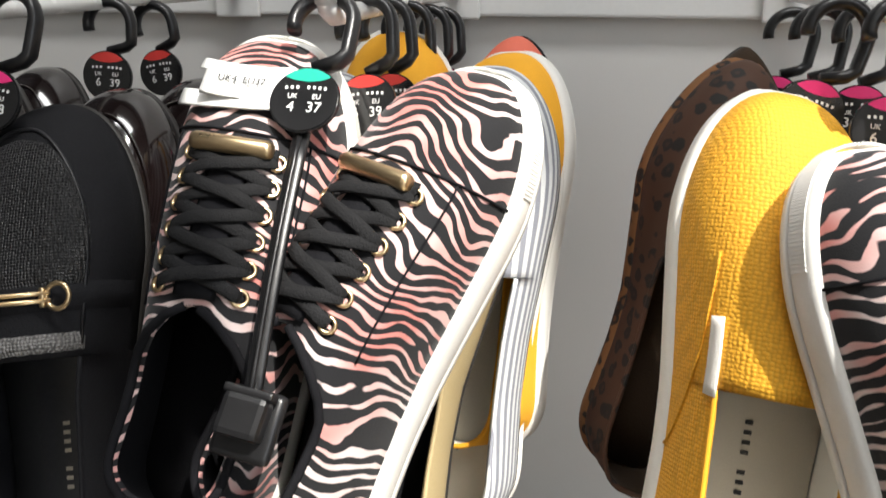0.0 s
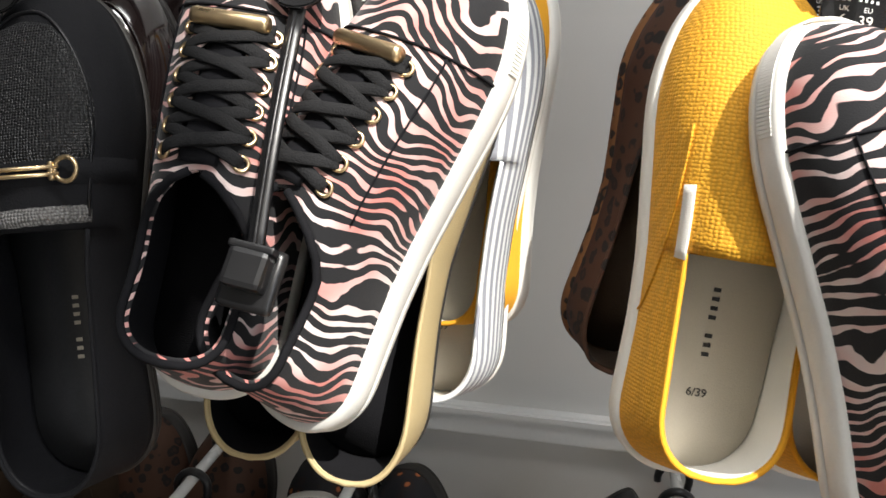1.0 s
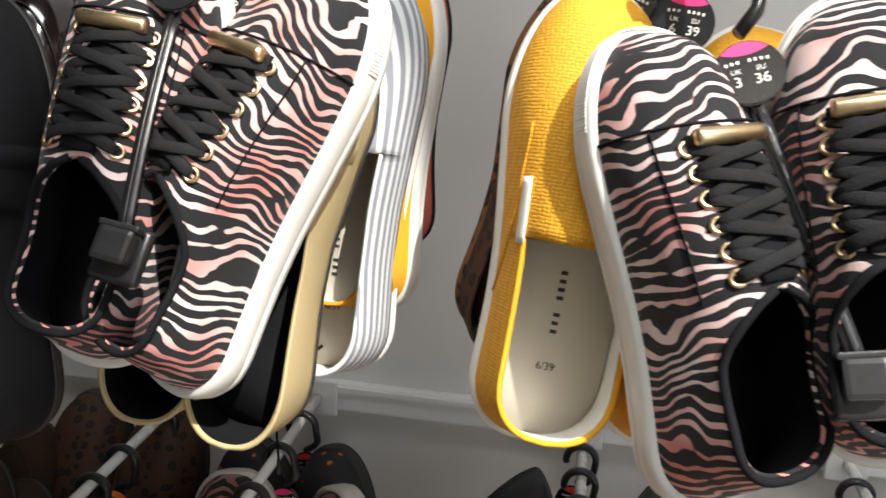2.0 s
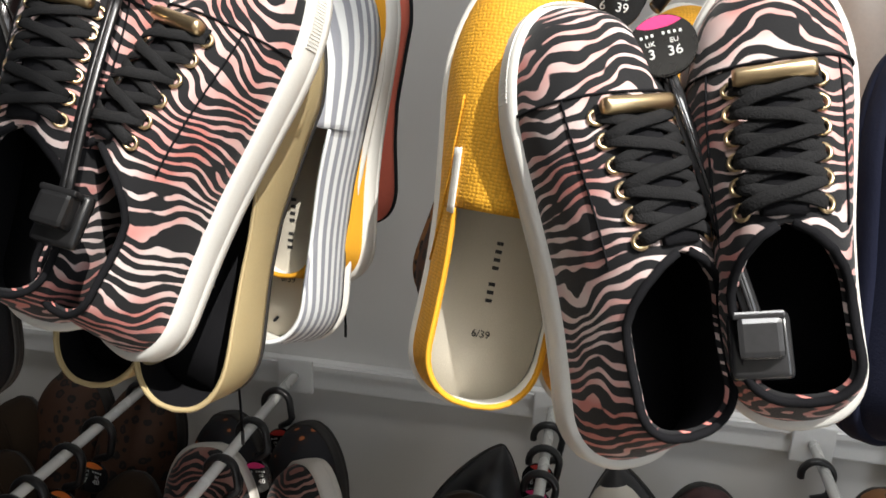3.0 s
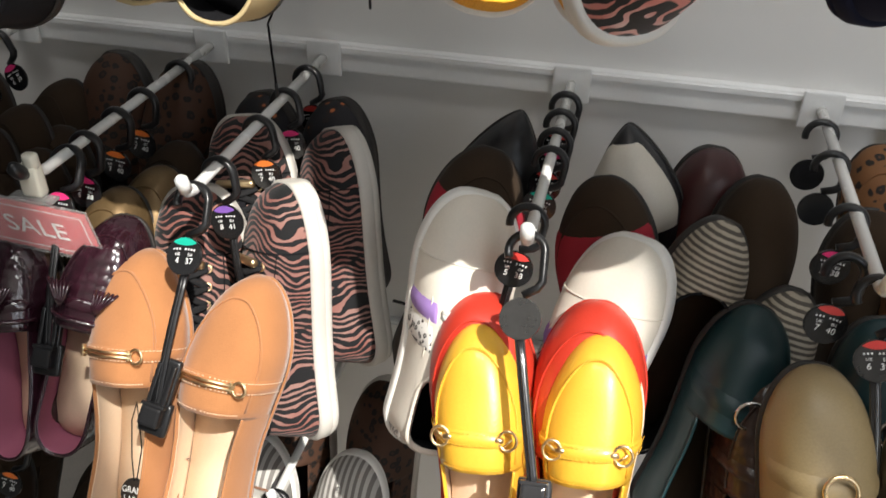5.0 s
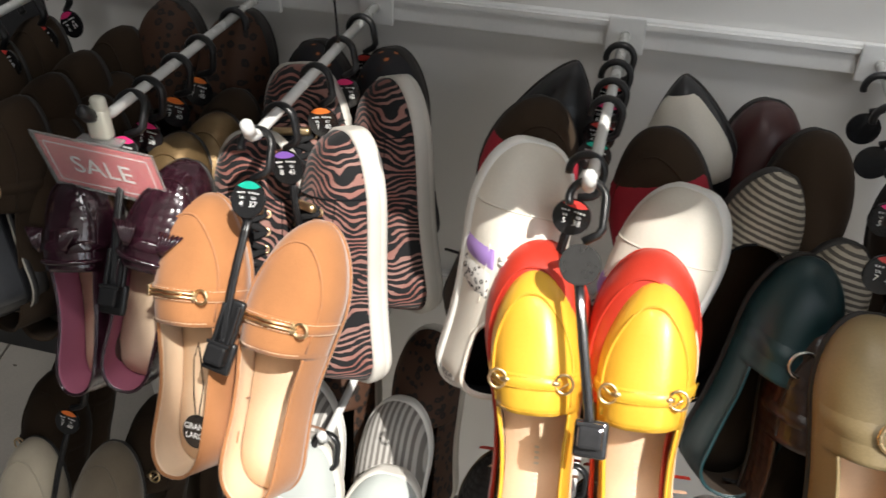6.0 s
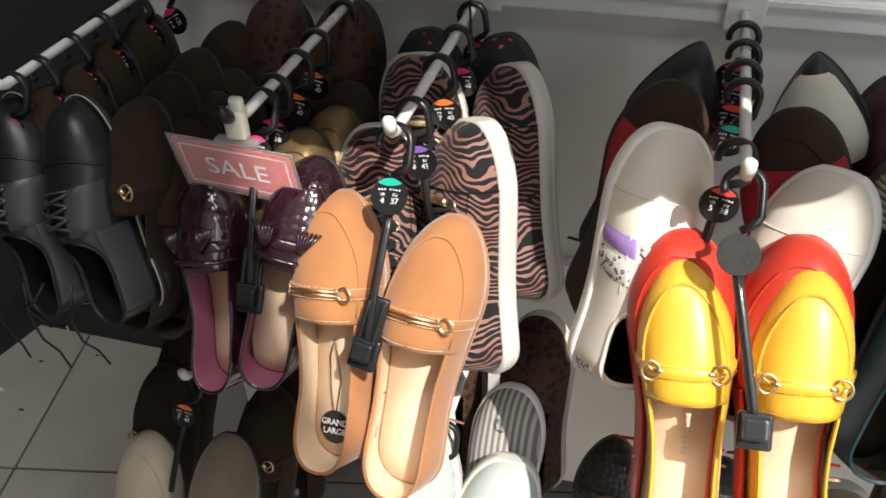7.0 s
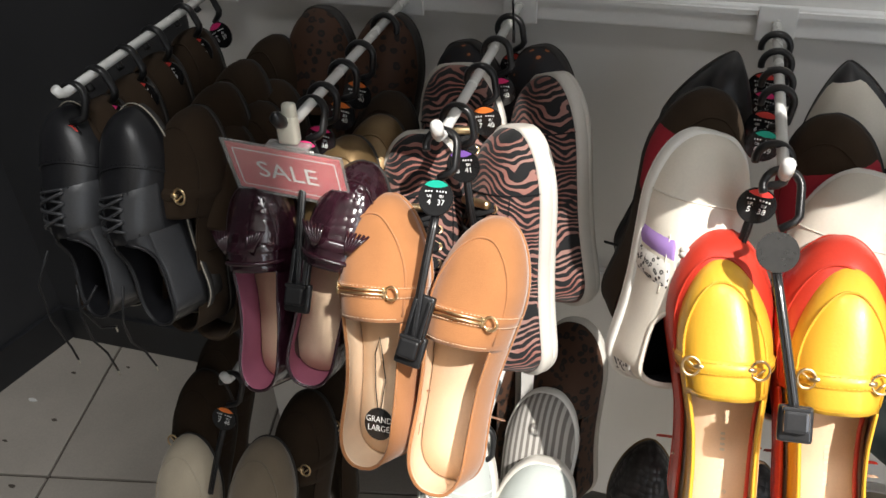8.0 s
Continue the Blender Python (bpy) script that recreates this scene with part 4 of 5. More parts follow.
def oxford(name, m, L, side, label, upper, lining, group=""):
    last = Last(L, side, 0.375, 2.0, OXFORD_H, 0.42, 46, 0.12, 0.008)
    ob = shoe_base(name, m, last, label, group, upper, lining, M["tan_lining"], M["dark_rubber"], [(0, 0.001), (0.002, 0.0035), (0.008, 0.004), (0.0085, 0.0)], 0.013, thick=0.0025, heel=0.016, rim=0.0016, category="oxford shoe")
    # quarters in lighter grey than the black upper: light on the facing as colour
    for a0, a1 in ((22, 78), (102, 158)):
        part("lit_quarter_panel", patch_bm(last, 0.43, 0.645, a0, a1, 0.0010, 0.0012), M["grey_leather"], ob)
    for a0, a1 in ((5, 43), (137, 175)):
        part("heel_panel", patch_bm(last, 0.05, 0.44, a0, a1, 0.0010, 0.0012), M["grey_leather"], ob)
    lacing(ob, last, 0.47, 0.62, 4, M["grey_leather"], width=0.0034, gap=20, thick=0.0030)
    wing = [last.on(0.70 + 0.055 * abs(math.cos(radians(a * 1.0))) ** 1.5 - 0.03 * (abs(a) / 84) ** 2, 90 - a, 0.0006) for a in range(-84, 85, 6)]
    part("wing_cap_seam", tube_bm(wing, 0.0010, 5), upper, ob)
    bm = bmesh.new()
    for i in range(22):
        a = 18 + 144 * i / 21
        s = 0.70 + 0.055 * abs(math.cos(radians(a - 90))) ** 1.5 - 0.03 * (abs(a - 90) / 84) ** 2 + 0.012
        bars_bm([((0.0012, 0.0012, 0.0006), last.on(s, a, 0.0002), None)], bm)
    part("brogue_holes", bm, M["black_cloth"], ob, smooth=False)
    for k in (-1, 1):
        seam = [last.on(0.44 + 0.2 * i / 12, 90 + k * (36 - 10 * i / 12), 0.0006) for i in range(13)]
        part("quarter_seam", tube_bm(seam, 0.0009, 5), upper, ob)
    welt = last.outline(0.0032, 120)
    bm = bmesh.new()
    for i, p in enumerate(welt):
        d = (welt[(i + 1) % len(welt)] - welt[i - 1]).normalized()
        bars_bm([((0.0009, 0.0024, 0.0012), p + Vector((0, 0, 0.0088)), d.to_track_quat("Y", "Z").to_matrix())], bm)
    part("welt_stitches", bm, M["canvas"], ob, smooth=False)
    return ob


# ---- hangers ----
TAG_R = 0.0168


def hanger(x, y, z, uk="", eu="", cap="cap_green", swing=0.0, turn=0.0, drop=0.062, strap_len=0.0, lean=0.0, lock=True, disc=True, plain=False, shiny=False, lock_turn=0.0, tilt=0.0, long_clamp=False):
    """A black plastic shoe hanger that hooks over a prong: hook, size disc, strap and clamp."""
    label = f"black plastic shoe hanger with a round size {uk} tag" if uk else "black plastic shoe hanger hooked on a prong"
    ob = thing("shoe_hanger", pose(x, y, z - 0.002, tilt, swing, turn), label, "shoe hanger", "shoe hangers")
    r = 0.0148
    path = arc(0, -0.0045, r, 200, 0, 16) + [(r, 0, -drop * 0.35), (r, 0, -drop * 0.6), (r * 0.75, 0, -drop * 0.72), (0, 0, -drop * 0.86)]
    part("hook", tube_bm(path, 0.0050, 10, flat=0.72, side=(0, 1, 0)), M["black_plastic"], ob)
    if disc:
        cz = -drop - TAG_R * 0.75
        bm = bmesh.new()
        bmesh.ops.create_cone(bm, cap_ends=True, segments=36, radius1=TAG_R, radius2=TAG_R, depth=0.0034)
        bmesh.ops.bevel(bm, geom=[e for e in bm.edges if len(e.link_faces) == 2 and e.calc_face_angle(0) > 1.0], offset=0.0007, segments=2, affect="EDGES")
        bmesh.ops.transform(bm, matrix=pose(0, -0.003, cz, 90, 0, 0), verts=bm.verts)
        tag = part("size_tag", bm, M["tag"] if not shiny else M["smoke_tag"], ob, smooth=False)
        f = -0.0049
        # coloured segment at the top of the disc
        bm = bmesh.new()
        ring = [bm.verts.new((TAG_R * 0.95 * math.sin(radians(a)), f, cz + TAG_R * 0.95 * math.cos(radians(a)))) for a in range(-44, 45, 8)]
        ring += [bm.verts.new((TAG_R * 0.66 * math.sin(radians(a)), f, cz + TAG_R * (0.60 - 0.06 * math.cos(radians(a * 2))))) for a in range(40, -41, -16)]
        bm.faces.new(ring)
        if plain:
            bm.free()
        else:
            part("colour_cap", bm, M[cap], tag, smooth=False)
        if not plain:
            bm = bmesh.new()
            for i in range(8):
                if i != 3:
                    bars_bm([((0.0013, 0.0003, 0.0015), ((i - 3.5) * 0.0027, f, cz + 0.0060 - 0.00004 * (i - 3.5) ** 2), None)], bm)
            part("brand_print", bm, M["ink"], tag, smooth=False)
            for text, size, px, pz in (("UK", 0.0036, -0.0058, 0.0012), ("EU", 0.0036, 0.0058, 0.0012), (uk, 0.0074, -0.0058, -0.0044), (eu, 0.0074, 0.0054, -0.0044)):
                if text:
                    word(text, size, pose(px, f, cz + pz, 90, 0, 0), M["ink"], tag, "size_print")
        if strap_len:
            a, b = Vector((0, 0.001, cz - TAG_R * 0.8)), Vector((lean, 0.0, cz - TAG_R - strap_len))
            pts = [a.lerp(b, i / 8) + Vector((0, -0.003 * math.sin(math.pi * i / 8), 0)) for i in range(9)]
            body = M["gloss_plastic"] if shiny else M["black_plastic"]
            part("strap", ribbon_bm(pts, [(0, -1, 0)] * 9, 0.0085, 0.003), body, ob)
            part("strap_rib", tube_bm([p + Vector((0, -0.0018, 0)) for p in pts], 0.0013, 6), body, ob)
            if lock:
                m = Matrix.Translation(b) @ pose(0, 0, 0, 0, lock_turn, 0)
                bm = box_bm((0.027, 0.007, 0.030), (0, 0.004, -0.004), 0.0032)
                if long_clamp:
                    box_bm((0.021, 0.007, 0.046), (0, 0.002, 0.026), 0.003, bm=bm)
                    for k in (-1, 1):
                        box_bm((0.004, 0.005, 0.044), (k * 0.007, -0.003, 0.022), 0.001, bm=bm)
                bmesh.ops.transform(bm, matrix=m, verts=bm.verts)
                lk = part("clamp_back", bm, body, ob)
                bm = box_bm((0.0195, 0.011, 0.018), (0, -0.004, -0.002), 0.0028)
                box_bm((0.022, 0.008, 0.0035), (0, -0.005, 0.008), 0.0012, bm=bm)
                bmesh.ops.transform(bm, matrix=m, verts=bm.verts)
                part("clamp_box", bm, body, lk, smooth=False)
    return ob


M["gloss_plastic"] = surface("glossy_grey_plastic", (0.030, 0.030, 0.032), 0.14, vary=0.2, grain=250, blotch=40, relief=0.05, coat=0.8)
M["smoke_tag"] = surface("clear_fronted_tag", (0.032, 0.031, 0.030), 0.12, vary=0.2, grain=200, blotch=60, relief=0.03, coat=1.0)

# ---- top row ----
Z_TOP, Z_MID, Z_BOT = RAIL_Z["top"] - 0.024, RAIL_Z["middle"] + 0.002, RAIL_Z["bottom"] - 0.002


def at(toe, heel, L, face=(0, -1, 0)):
    return hung(toe, heel, L, face)


# zebra sneakers at the second prong
zl = sneaker("zebra_sneaker", at((0.037, 0.681, 1.508), (0.010, 0.596, 1.268), 0.252, (0.0, -1, 0)), 0.252, -1, "pink and black zebra canvas sneaker with black laces, hanging toe up", M["zebra"], M["black_cloth"], M["rubber"], "zebra sneakers", eyes=M["gold"], bar=M["gold"])
zr = sneaker("zebra_sneaker", at((0.142, 0.680, 1.496), (0.060, 0.600, 1.252), 0.264, (-0.50, -1, 0)), 0.262, 1, "pink and black zebra canvas sneaker with white rubber sole turned outward", M["zebra"], M["black_cloth"], M["rubber"], "zebra sneakers", eyes=M["gold"], bar=M["gold"])
# curled paper size sticker on the toe
lz = Last(0.252, -1, 0.352, 2.4, SNEAKER_H, 0.45, 47, 0.15, 0.016, 0.72, 0.86, True, True, 0.022)
for s, a0, a1, w in ((0.90, 66, 120, 0.007), (0.87, 72, 112, 0.017), (0.835, 78, 128, 0.009)):
    pts = [lz.on(s - 0.012 * (i / 10), a0 + (a1 - a0) * i / 10, 0.0020 + 0.004 * (i / 10 - 0.4) ** 2 * 4) for i in range(11)]
    stk = part("size_sticker", ribbon_bm(pts, [lz.normal(s, radians(a0 + (a1 - a0) * i / 10)) for i in range(11)], w, 0.0006), M["paper"], zl, "curled white paper size sticker")
p, n = lz.on(0.868, 92, 0.0045), lz.normal(0.868, radians(92))
qx = (Vector((1, 0, 0)) - n.x * n).normalized()
q = Matrix((qx, n.cross(qx), n)).transposed().to_4x4()
word("UK4  EU37", 0.0052, Matrix.Translation(p) @ q @ pose(0, 0, 0, 0, 0, 0), M["dark_ink"], zl, "size_print")

hanger(0.062, 0.640, Z_TOP, "4", "37", "cap_green", drop=0.036, strap_len=0.127, lean=0.003, tilt=-33, swing=1, lock_turn=8)
hanger(0.066, 0.695, Z_TOP, "6", "39", "cap_red", drop=0.036, strap_len=0.09, tilt=-16, swing=-6, lock=False)
hanger(0.066, 0.735, Z_TOP, "5", "38", "cap_red", drop=0.036, strap_len=0.09, tilt=-10, swing=-8, lock=False)
hanger(0.066, 0.79, Z_TOP, "8", "41", "cap_purple", drop=0.036, strap_len=0.09, tilt=-6, swing=-5, lock=False)
hanger(0.066, 0.85, Z_TOP, "5", "38", "cap_pink", drop=0.036, tilt=-4, swing=-4)
hanger(0.066, 0.90, Z_TOP, "5", "38", "cap_pink", drop=0.036, tilt=-3, swing=-5)
# shoes behind the zebra pair
ballet("gold_flat", at((0.108, 0.711, 1.497), (0.084, 0.636, 1.216), 0.294, (0.05, -1, 0)), 0.294, 1, "gold canvas flat shoe with black lining and a gold ring buckle", M["gold_cloth"], M["black_cloth"], M["black_cloth"], M["dark_rubber"], "gold flats", marks=M["gold"], ringed=M["gold"], open_to=0.58)
ballet("gold_flat", at((0.034, 0.712, 1.505), (0.026, 0.636, 1.222), 0.293, (0.1, -1, 0)), 0.293, -1, "gold canvas flat shoe with black lining and a gold ring buckle", M["gold_cloth"], M["black_cloth"], M["black_cloth"], M["dark_rubber"], "gold flats", open_to=0.58)
slip_on("striped_slip_on", at((0.124, 0.776, 1.500), (0.118, 0.717, 1.222), 0.284, (-0.08, -1, 0)), 0.284, 1, "blue and white striped canvas slip-on with cream insole", M["blue_stripe"], M["white_canvas"], M["canvas"], M["white_canvas"], "striped slip-ons", levels=THIN, marks=M["dark_ink"], size_mark="6/39")
slip_on("striped_slip_on", at((0.03, 0.765, 1.495), (0.03, 0.712, 1.240), 0.255, (0.3, -1, 0)), 0.255, -1, "blue and white striped canvas slip-on with cream insole", M["blue_stripe"], M["white_canvas"], M["canvas"], M["white_canvas"], "striped slip-ons", levels=THIN)
slip_on("mustard_slip_on", at((0.137, 0.800, 1.508), (0.138, 0.756, 1.258), 0.253, (-0.35, -1, 0)), 0.253, 1, "mustard yellow canvas slip-on with thick white sole behind others", M["yellow_plain"], M["white_canvas"], M["canvas"], M["rubber"], "mustard slip-ons")
slip_on("mustard_slip_on", at((0.062, 0.815, 1.520), (0.05, 0.775, 1.270), 0.248, (0.2, -1, 0)), 0.248, -1, "mustard yellow canvas slip-on with thick white sole behind others", M["yellow_plain"], M["white_canvas"], M["canvas"], M["rubber"], "mustard slip-ons")
ballet("coral_flat", at((0.125, 0.885, 1.520), (0.135, 0.850, 1.275), 0.245, (-0.3, -1, 0)), 0.245, 1, "coral flat shoe with a black toe hanging at the back", M["coral"], M["black_cloth"], M["black_cloth"], M["black_suede"], "coral flats")

# first prong: black loafer with penny strap, patent pairs behind
for side, toe, heel in ((-1, (-0.205, 0.665, 1.470), (-0.185, 0.596, 1.205)), (1, (-0.116, 0.679, 1.475), (-0.063, 0.597, 1.206))):
    b = loafer("black_loafer", at(toe, heel, 0.286, (0.05, -1, 0)), 0.286, side, "black lizard-embossed loafer with a gold bar trim and suede sides", M["black_suede"], M["black_leather"], M["grey_leather"], M["dark_rubber"], "black loafers", strap_mat=M["black_suede"], seam=M["black_leather"], bit="bar", bit_mat=M["gold"], open_to=0.50, marks=M["canvas"], vamp=M["black_lizard"], half=30, width=0.36)
    lb = Last(0.286, side, 0.36, 2.1, LOAFER_H, 0.50, 40, 0.0, 0.005)
    strap(b, lb, M["pewter_lizard"], 0.505, 0.545, 36, 144, 0.0008, "lip_panel", 0.0012)
for k, (y, dz) in enumerate(((0.735, 0.0), (0.80, 0.004), (0.87, 0.006))):
    for side, x in ((-1, -0.245), (1, -0.108 + 0.02 * k)):
        loafer("patent_loafer", at((x, y, 1.484 + dz), (x + 0.01 * side, y - 0.045, 1.219), 0.262, (0.1 * side, -1, 0)), 0.262, side, "black patent leather loafer with a raised apron seam", M["patent"], M["black_leather"], M["black_leather"], M["dark_rubber"], "patent loafers", strap_mat=M["patent"])
hanger(-0.116, 0.648, Z_TOP, "5", "38", "cap_pink", drop=0.036, tilt=-16, swing=6, strap_len=0.09, lock=False)
hanger(-0.133, 0.765, Z_TOP, "6", "39", "cap_red", drop=0.026, tilt=-3, swing=3, turn=8)
hanger(-0.136, 0.825, Z_TOP, "6", "39", "cap_red", drop=0.026, tilt=-2, swing=-10)

# third prong: mustard slip-ons, zebra sneakers, leopard espadrilles
for side, toe, heel, L, f in ((-1, (0.287, 0.713, 1.489), (0.258, 0.636, 1.236), 0.266, 0.20), (1, (0.376, 0.756, 1.472), (0.336, 0.680, 1.210), 0.271, 0.1)):
    slip_on("mustard_slip_on", at(toe, heel, L, (f, -1, 0)), L, side, "mustard yellow embossed canvas slip-on with white sole and cream insole", M["yellow_cloth"], M["white_canvas"], M["canvas"], M["rubber"], "mustard slip-ons", open_to=0.44, gusset=M["white_canvas"], marks=M["dark_ink"], size_mark="6/39", rim_mat=M["yellow_plain"])
sneaker("zebra_sneaker", at((0.301, 0.643, 1.468), (0.354, 0.574, 1.246), 0.238, (0.62, -1, 0)), 0.238, -1, "pink and black zebra canvas sneaker with off-white sole turned outward", M["zebra"], M["black_cloth"], M["rubber"], "zebra sneakers", eyes=M["gold"], bar=M["gold"])
sneaker("zebra_sneaker", at((0.398, 0.645, 1.489), (0.445, 0.578, 1.272), 0.223, (-0.05, -1, 0)), 0.223, 1, "pink and black zebra canvas sneaker hanging toe up beside its pair", M["zebra"], M["black_cloth"], M["rubber"], "zebra sneakers", eyes=M["gold"], bar=M["gold"])
hanger(0.335, 0.650, Z_TOP, "3", "36", "cap_pink", drop=0.074, tilt=-32, swing=-17, strap_len=0.130, lean=0.016, shiny=True, lock_turn=6)
hanger(0.335, 0.69, Z_TOP, "6", "39", "cap_pink", drop=0.040, tilt=-14, swing=6, strap_len=0.07, lock=False)
hanger(0.312, 0.71, Z_TOP, "5", "38", "cap_pink", drop=0.034, tilt=-8, swing=16, shiny=True)
hanger(0.335, 0.75, Z_TOP, "3", "36", "cap_pink", drop=0.036, tilt=-6, swing=2)
hanger(0.322, 0.80, Z_TOP, "5", "38", "cap_green", drop=0.036, tilt=-4, swing=8)
hanger(0.315, 0.85, Z_TOP, "5", "38", "cap_pink", drop=0.036, tilt=-3, swing=10)
JUTE = [(0, -0.002), (0.002, 0.001), (0.007, 0.003), (0.012, 0.0025), (0.016, 0.0)]
ballet("leopard_espadrille", at((0.288, 0.832, 1.505), (0.218, 0.793, 1.232), 0.284, (0.15, -1, 0)), 0.284, -1, "brown leopard print espadrille with a dark lining", M["leopard_dark"], M["brown_suede"], M["brown_suede"], M["leopard"], "leopard espadrilles", levels=JUTE, base=0.014, open_to=0.62)
ballet("black_flat", at((0.292, 0.860, 1.515), (0.26, 0.830, 1.25), 0.27, (0.1, -1, 0)), 0.27, -1, "dark brown suede flat shoe with a pointed toe at the back", M["brown_suede"], M["black_cloth"], M["black_cloth"], M["dark_rubber"], "dark flats", toe=1.4)

# fourth prong: navy wide-fit shoe and pale shoe
for side, toe, heel in ((-1, (0.487, 0.665, 1.460), (0.484, 0.611, 1.258)), (1, (0.570, 0.645, 1.470), (0.59, 0.59, 1.255))):
    slip_on("navy_shoe", at(toe, heel, 0.208, (0.75, -1, 0)), 0.208, side, "navy suede slip-on shoe with a blue edge binding", M["navy"], M["brown_suede"], M["brown_suede"], M["navy"], "navy shoes", rim_mat=M["navy"], marks=M["canvas"])
ballet("blush_flat", at((0.475, 0.745, 1.500), (0.508, 0.705, 1.256), 0.25, (0.3, -1, 0)), 0.25, -1, "pale blush leather flat shoe hanging at the back", M["blush"], M["canvas"], M["canvas"], M["grey_rubber"], "blush flats")
slip_on("mustard_slip_on", at((0.505, 0.80, 1.52), (0.53, 0.77, 1.26), 0.262, (0.2, -1, 0)), 0.262, -1, "mustard yellow canvas slip-on hanging behind the navy shoe", M["yellow_plain"], M["white_canvas"], M["canvas"], M["rubber"], "mustard slip-ons")
hanger(0.53, 0.65, Z_TOP, "6", "39", "cap_pink", drop=0.04, tilt=-18)

# dangling elastic cords below the striped pair
for pts in ([(0.110, 0.700, 1.245), (0.080, 0.730, 1.21), (0.055, 0.745, 1.17), (0.057, 0.745, 1.115)], [(0.112, 0.852, 1.290), (0.100, 0.895, 1.235), (0.090, 0.918, 1.19), (0.092, 0.918, 1.143)]):
    base = Vector(pts[0])
    c = thing("dangling_lace", Matrix.Translation(base), "thin black elastic cord dangling from a shoe", "cord", "dangling cords")
    part("cord", tube_bm([Vector(p) - base for p in pts], 0.0011, 6), M["black_cloth"], c)
    part("tip", tube_bm([Vector(pts[-1]) - base + Vector((0, 0, 0.001)), Vector(pts[-1]) - base - Vector((0, 0, 0.012))], 0.0016, 6), M["black_plastic"], c)

# ---- middle row, dark end ----
for side, toe, heel in ((-1, (-0.414, 0.687, 1.019), (-0.348, 0.610, 0.807)), (1, (-0.344, 0.687, 1.022), (-0.270, 0.615, 0.823))):
    o = oxford("black_oxford", at(toe, heel, 0.230, (-0.12, -1, 0)), 0.230, side, "black leather lace-up oxford with brogue toe and loose laces", M["black_leather"], M["black_cloth"], "black oxfords")
for pts in (
    [(-0.442, 0.600, 0.875), (-0.452, 0.580, 0.84), (-0.462, 0.585, 0.78), (-0.466, 0.60, 0.72), (-0.463, 0.60, 0.700)],
    [(-0.398, 0.580, 0.850), (-0.392, 0.565, 0.82), (-0.400, 0.575, 0.77), (-0.408, 0.595, 0.73), (-0.407, 0.600, 0.695)],
    [(-0.335, 0.580, 0.860), (-0.338, 0.565, 0.82), (-0.345, 0.575, 0.78), (-0.350, 0.595, 0.745), (-0.346, 0.600, 0.718)],
    [(-0.365, 0.575, 0.860), (-0.372, 0.560, 0.845), (-0.384, 0.56, 0.835), (-0.376, 0.57, 0.80), (-0.37, 0.585, 0.79)],
):
    base = Vector(pts[0])
    c = thing("loose_shoelace", Matrix.Translation(base), "loose grey-black shoelace hanging down from an oxford", "shoelace", "loose shoelaces")
    part("cord", tube_bm([Vector(p) - base for p in pts], 0.0014, 6), M["black_leather"], c)
    part("aglet", tube_bm([Vector(pts[-1]) - base + Vector((0, 0, 0.001)), Vector(pts[-1]) - base - Vector((0, 0, 0.008))], 0.0010, 6), M["canvas"], c)
hanger(-0.392, 0.662, Z_MID, "8", "41", "cap_red", drop=0.036, tilt=-20, swing=8, strap_len=0.05, lock=False)
for y, x in ((0.71, -0.30), (0.765, -0.300), (0.825, -0.302), (0.90, -0.298)):
    for side, dx in ((-1, -0.10), (1, 0.0)):
        loafer("brown_loafer", at((x + dx + 0.02, y, 1.020), (x + dx + 0.02 + 0.01 * side, y - 0.075, 0.785), 0.245, (-0.15, -1, 0)), 0.245, side, "dark brown suede loafer with a small gold bit", M["brown_suede"], M["brown_suede"], M["taupe_suede"], M["dark_rubber"], "brown loafers", strap_mat=M["brown_suede"], bit="rings", bit_mat=M["gold"])
for y, uk, eu, cap in ((0.700, "5", "38", "cap_pink"), (0.755, "6", "39", "cap_red"), (0.81, "6", "39", "cap_red"), (0.88, "7", "40", "cap_red"), (0.93, "6", "39", "cap_pink")):
    hanger(-0.392, y, Z_MID, uk, eu, cap, drop=0.036, tilt=-10, swing=-30)

# second prong of the middle row: plum tassel loafers with the sale sign
for side, toe, heel in ((-1, (-0.187, 0.685, 0.970), (-0.155, 0.581, 0.775)), (1, (-0.082, 0.685, 0.992), (-0.115, 0.575, 0.784))):
    loafer("plum_loafer", at(toe, heel, 0.230, (0.08 * side, -1, 0)), 0.230, side, "plum patent croc loafer with tassels and a mauve lining", M["plum_patent"], M["plum_lining"], M["tan_lining"], M["dark_rubber"], "plum loafers", strap_mat=M["plum_patent"], tassel=True)
for y, x, mat in ((0.735, -0.118, "bronze"), (0.785, -0.102, "bronze"), (0.84, -0.11, "brown_suede")):
    for side, dx in ((-1, -0.135), (1, 0.0)):
        m2 = M[mat] if side > 0 else M["brown_suede"]
        loafer("bronze_loafer" if mat == "bronze" and side > 0 else "brown_loafer", at((x + dx, y, 0.990), (x + dx - 0.005, y - 0.09, 0.755), 0.242, (0.05, -1, 0)), 0.242, side, "bronze metallic leather loafer hanging behind the plum pair" if mat == "bronze" and side > 0 else "dark brown suede loafer hanging behind the plum pair", m2, M["brown_suede"], M["taupe_suede"], M["dark_rubber"], "bronze loafers" if mat == "bronze" and side > 0 else "brown loafers")
for side, x in ((-1, -0.215), (1, -0.135)):
    slip_on("leopard_slip_on", at((x, 0.940, 1.045), (x - 0.012, 0.900, 0.790), 0.262, (-0.2, -1, 0)), 0.262, side, "dark brown leopard print slip-on hanging at the back panel", M["leopard_dark"], M["brown_suede"], M["brown_suede"], M["dark_rubber"], "leopard slip-ons")
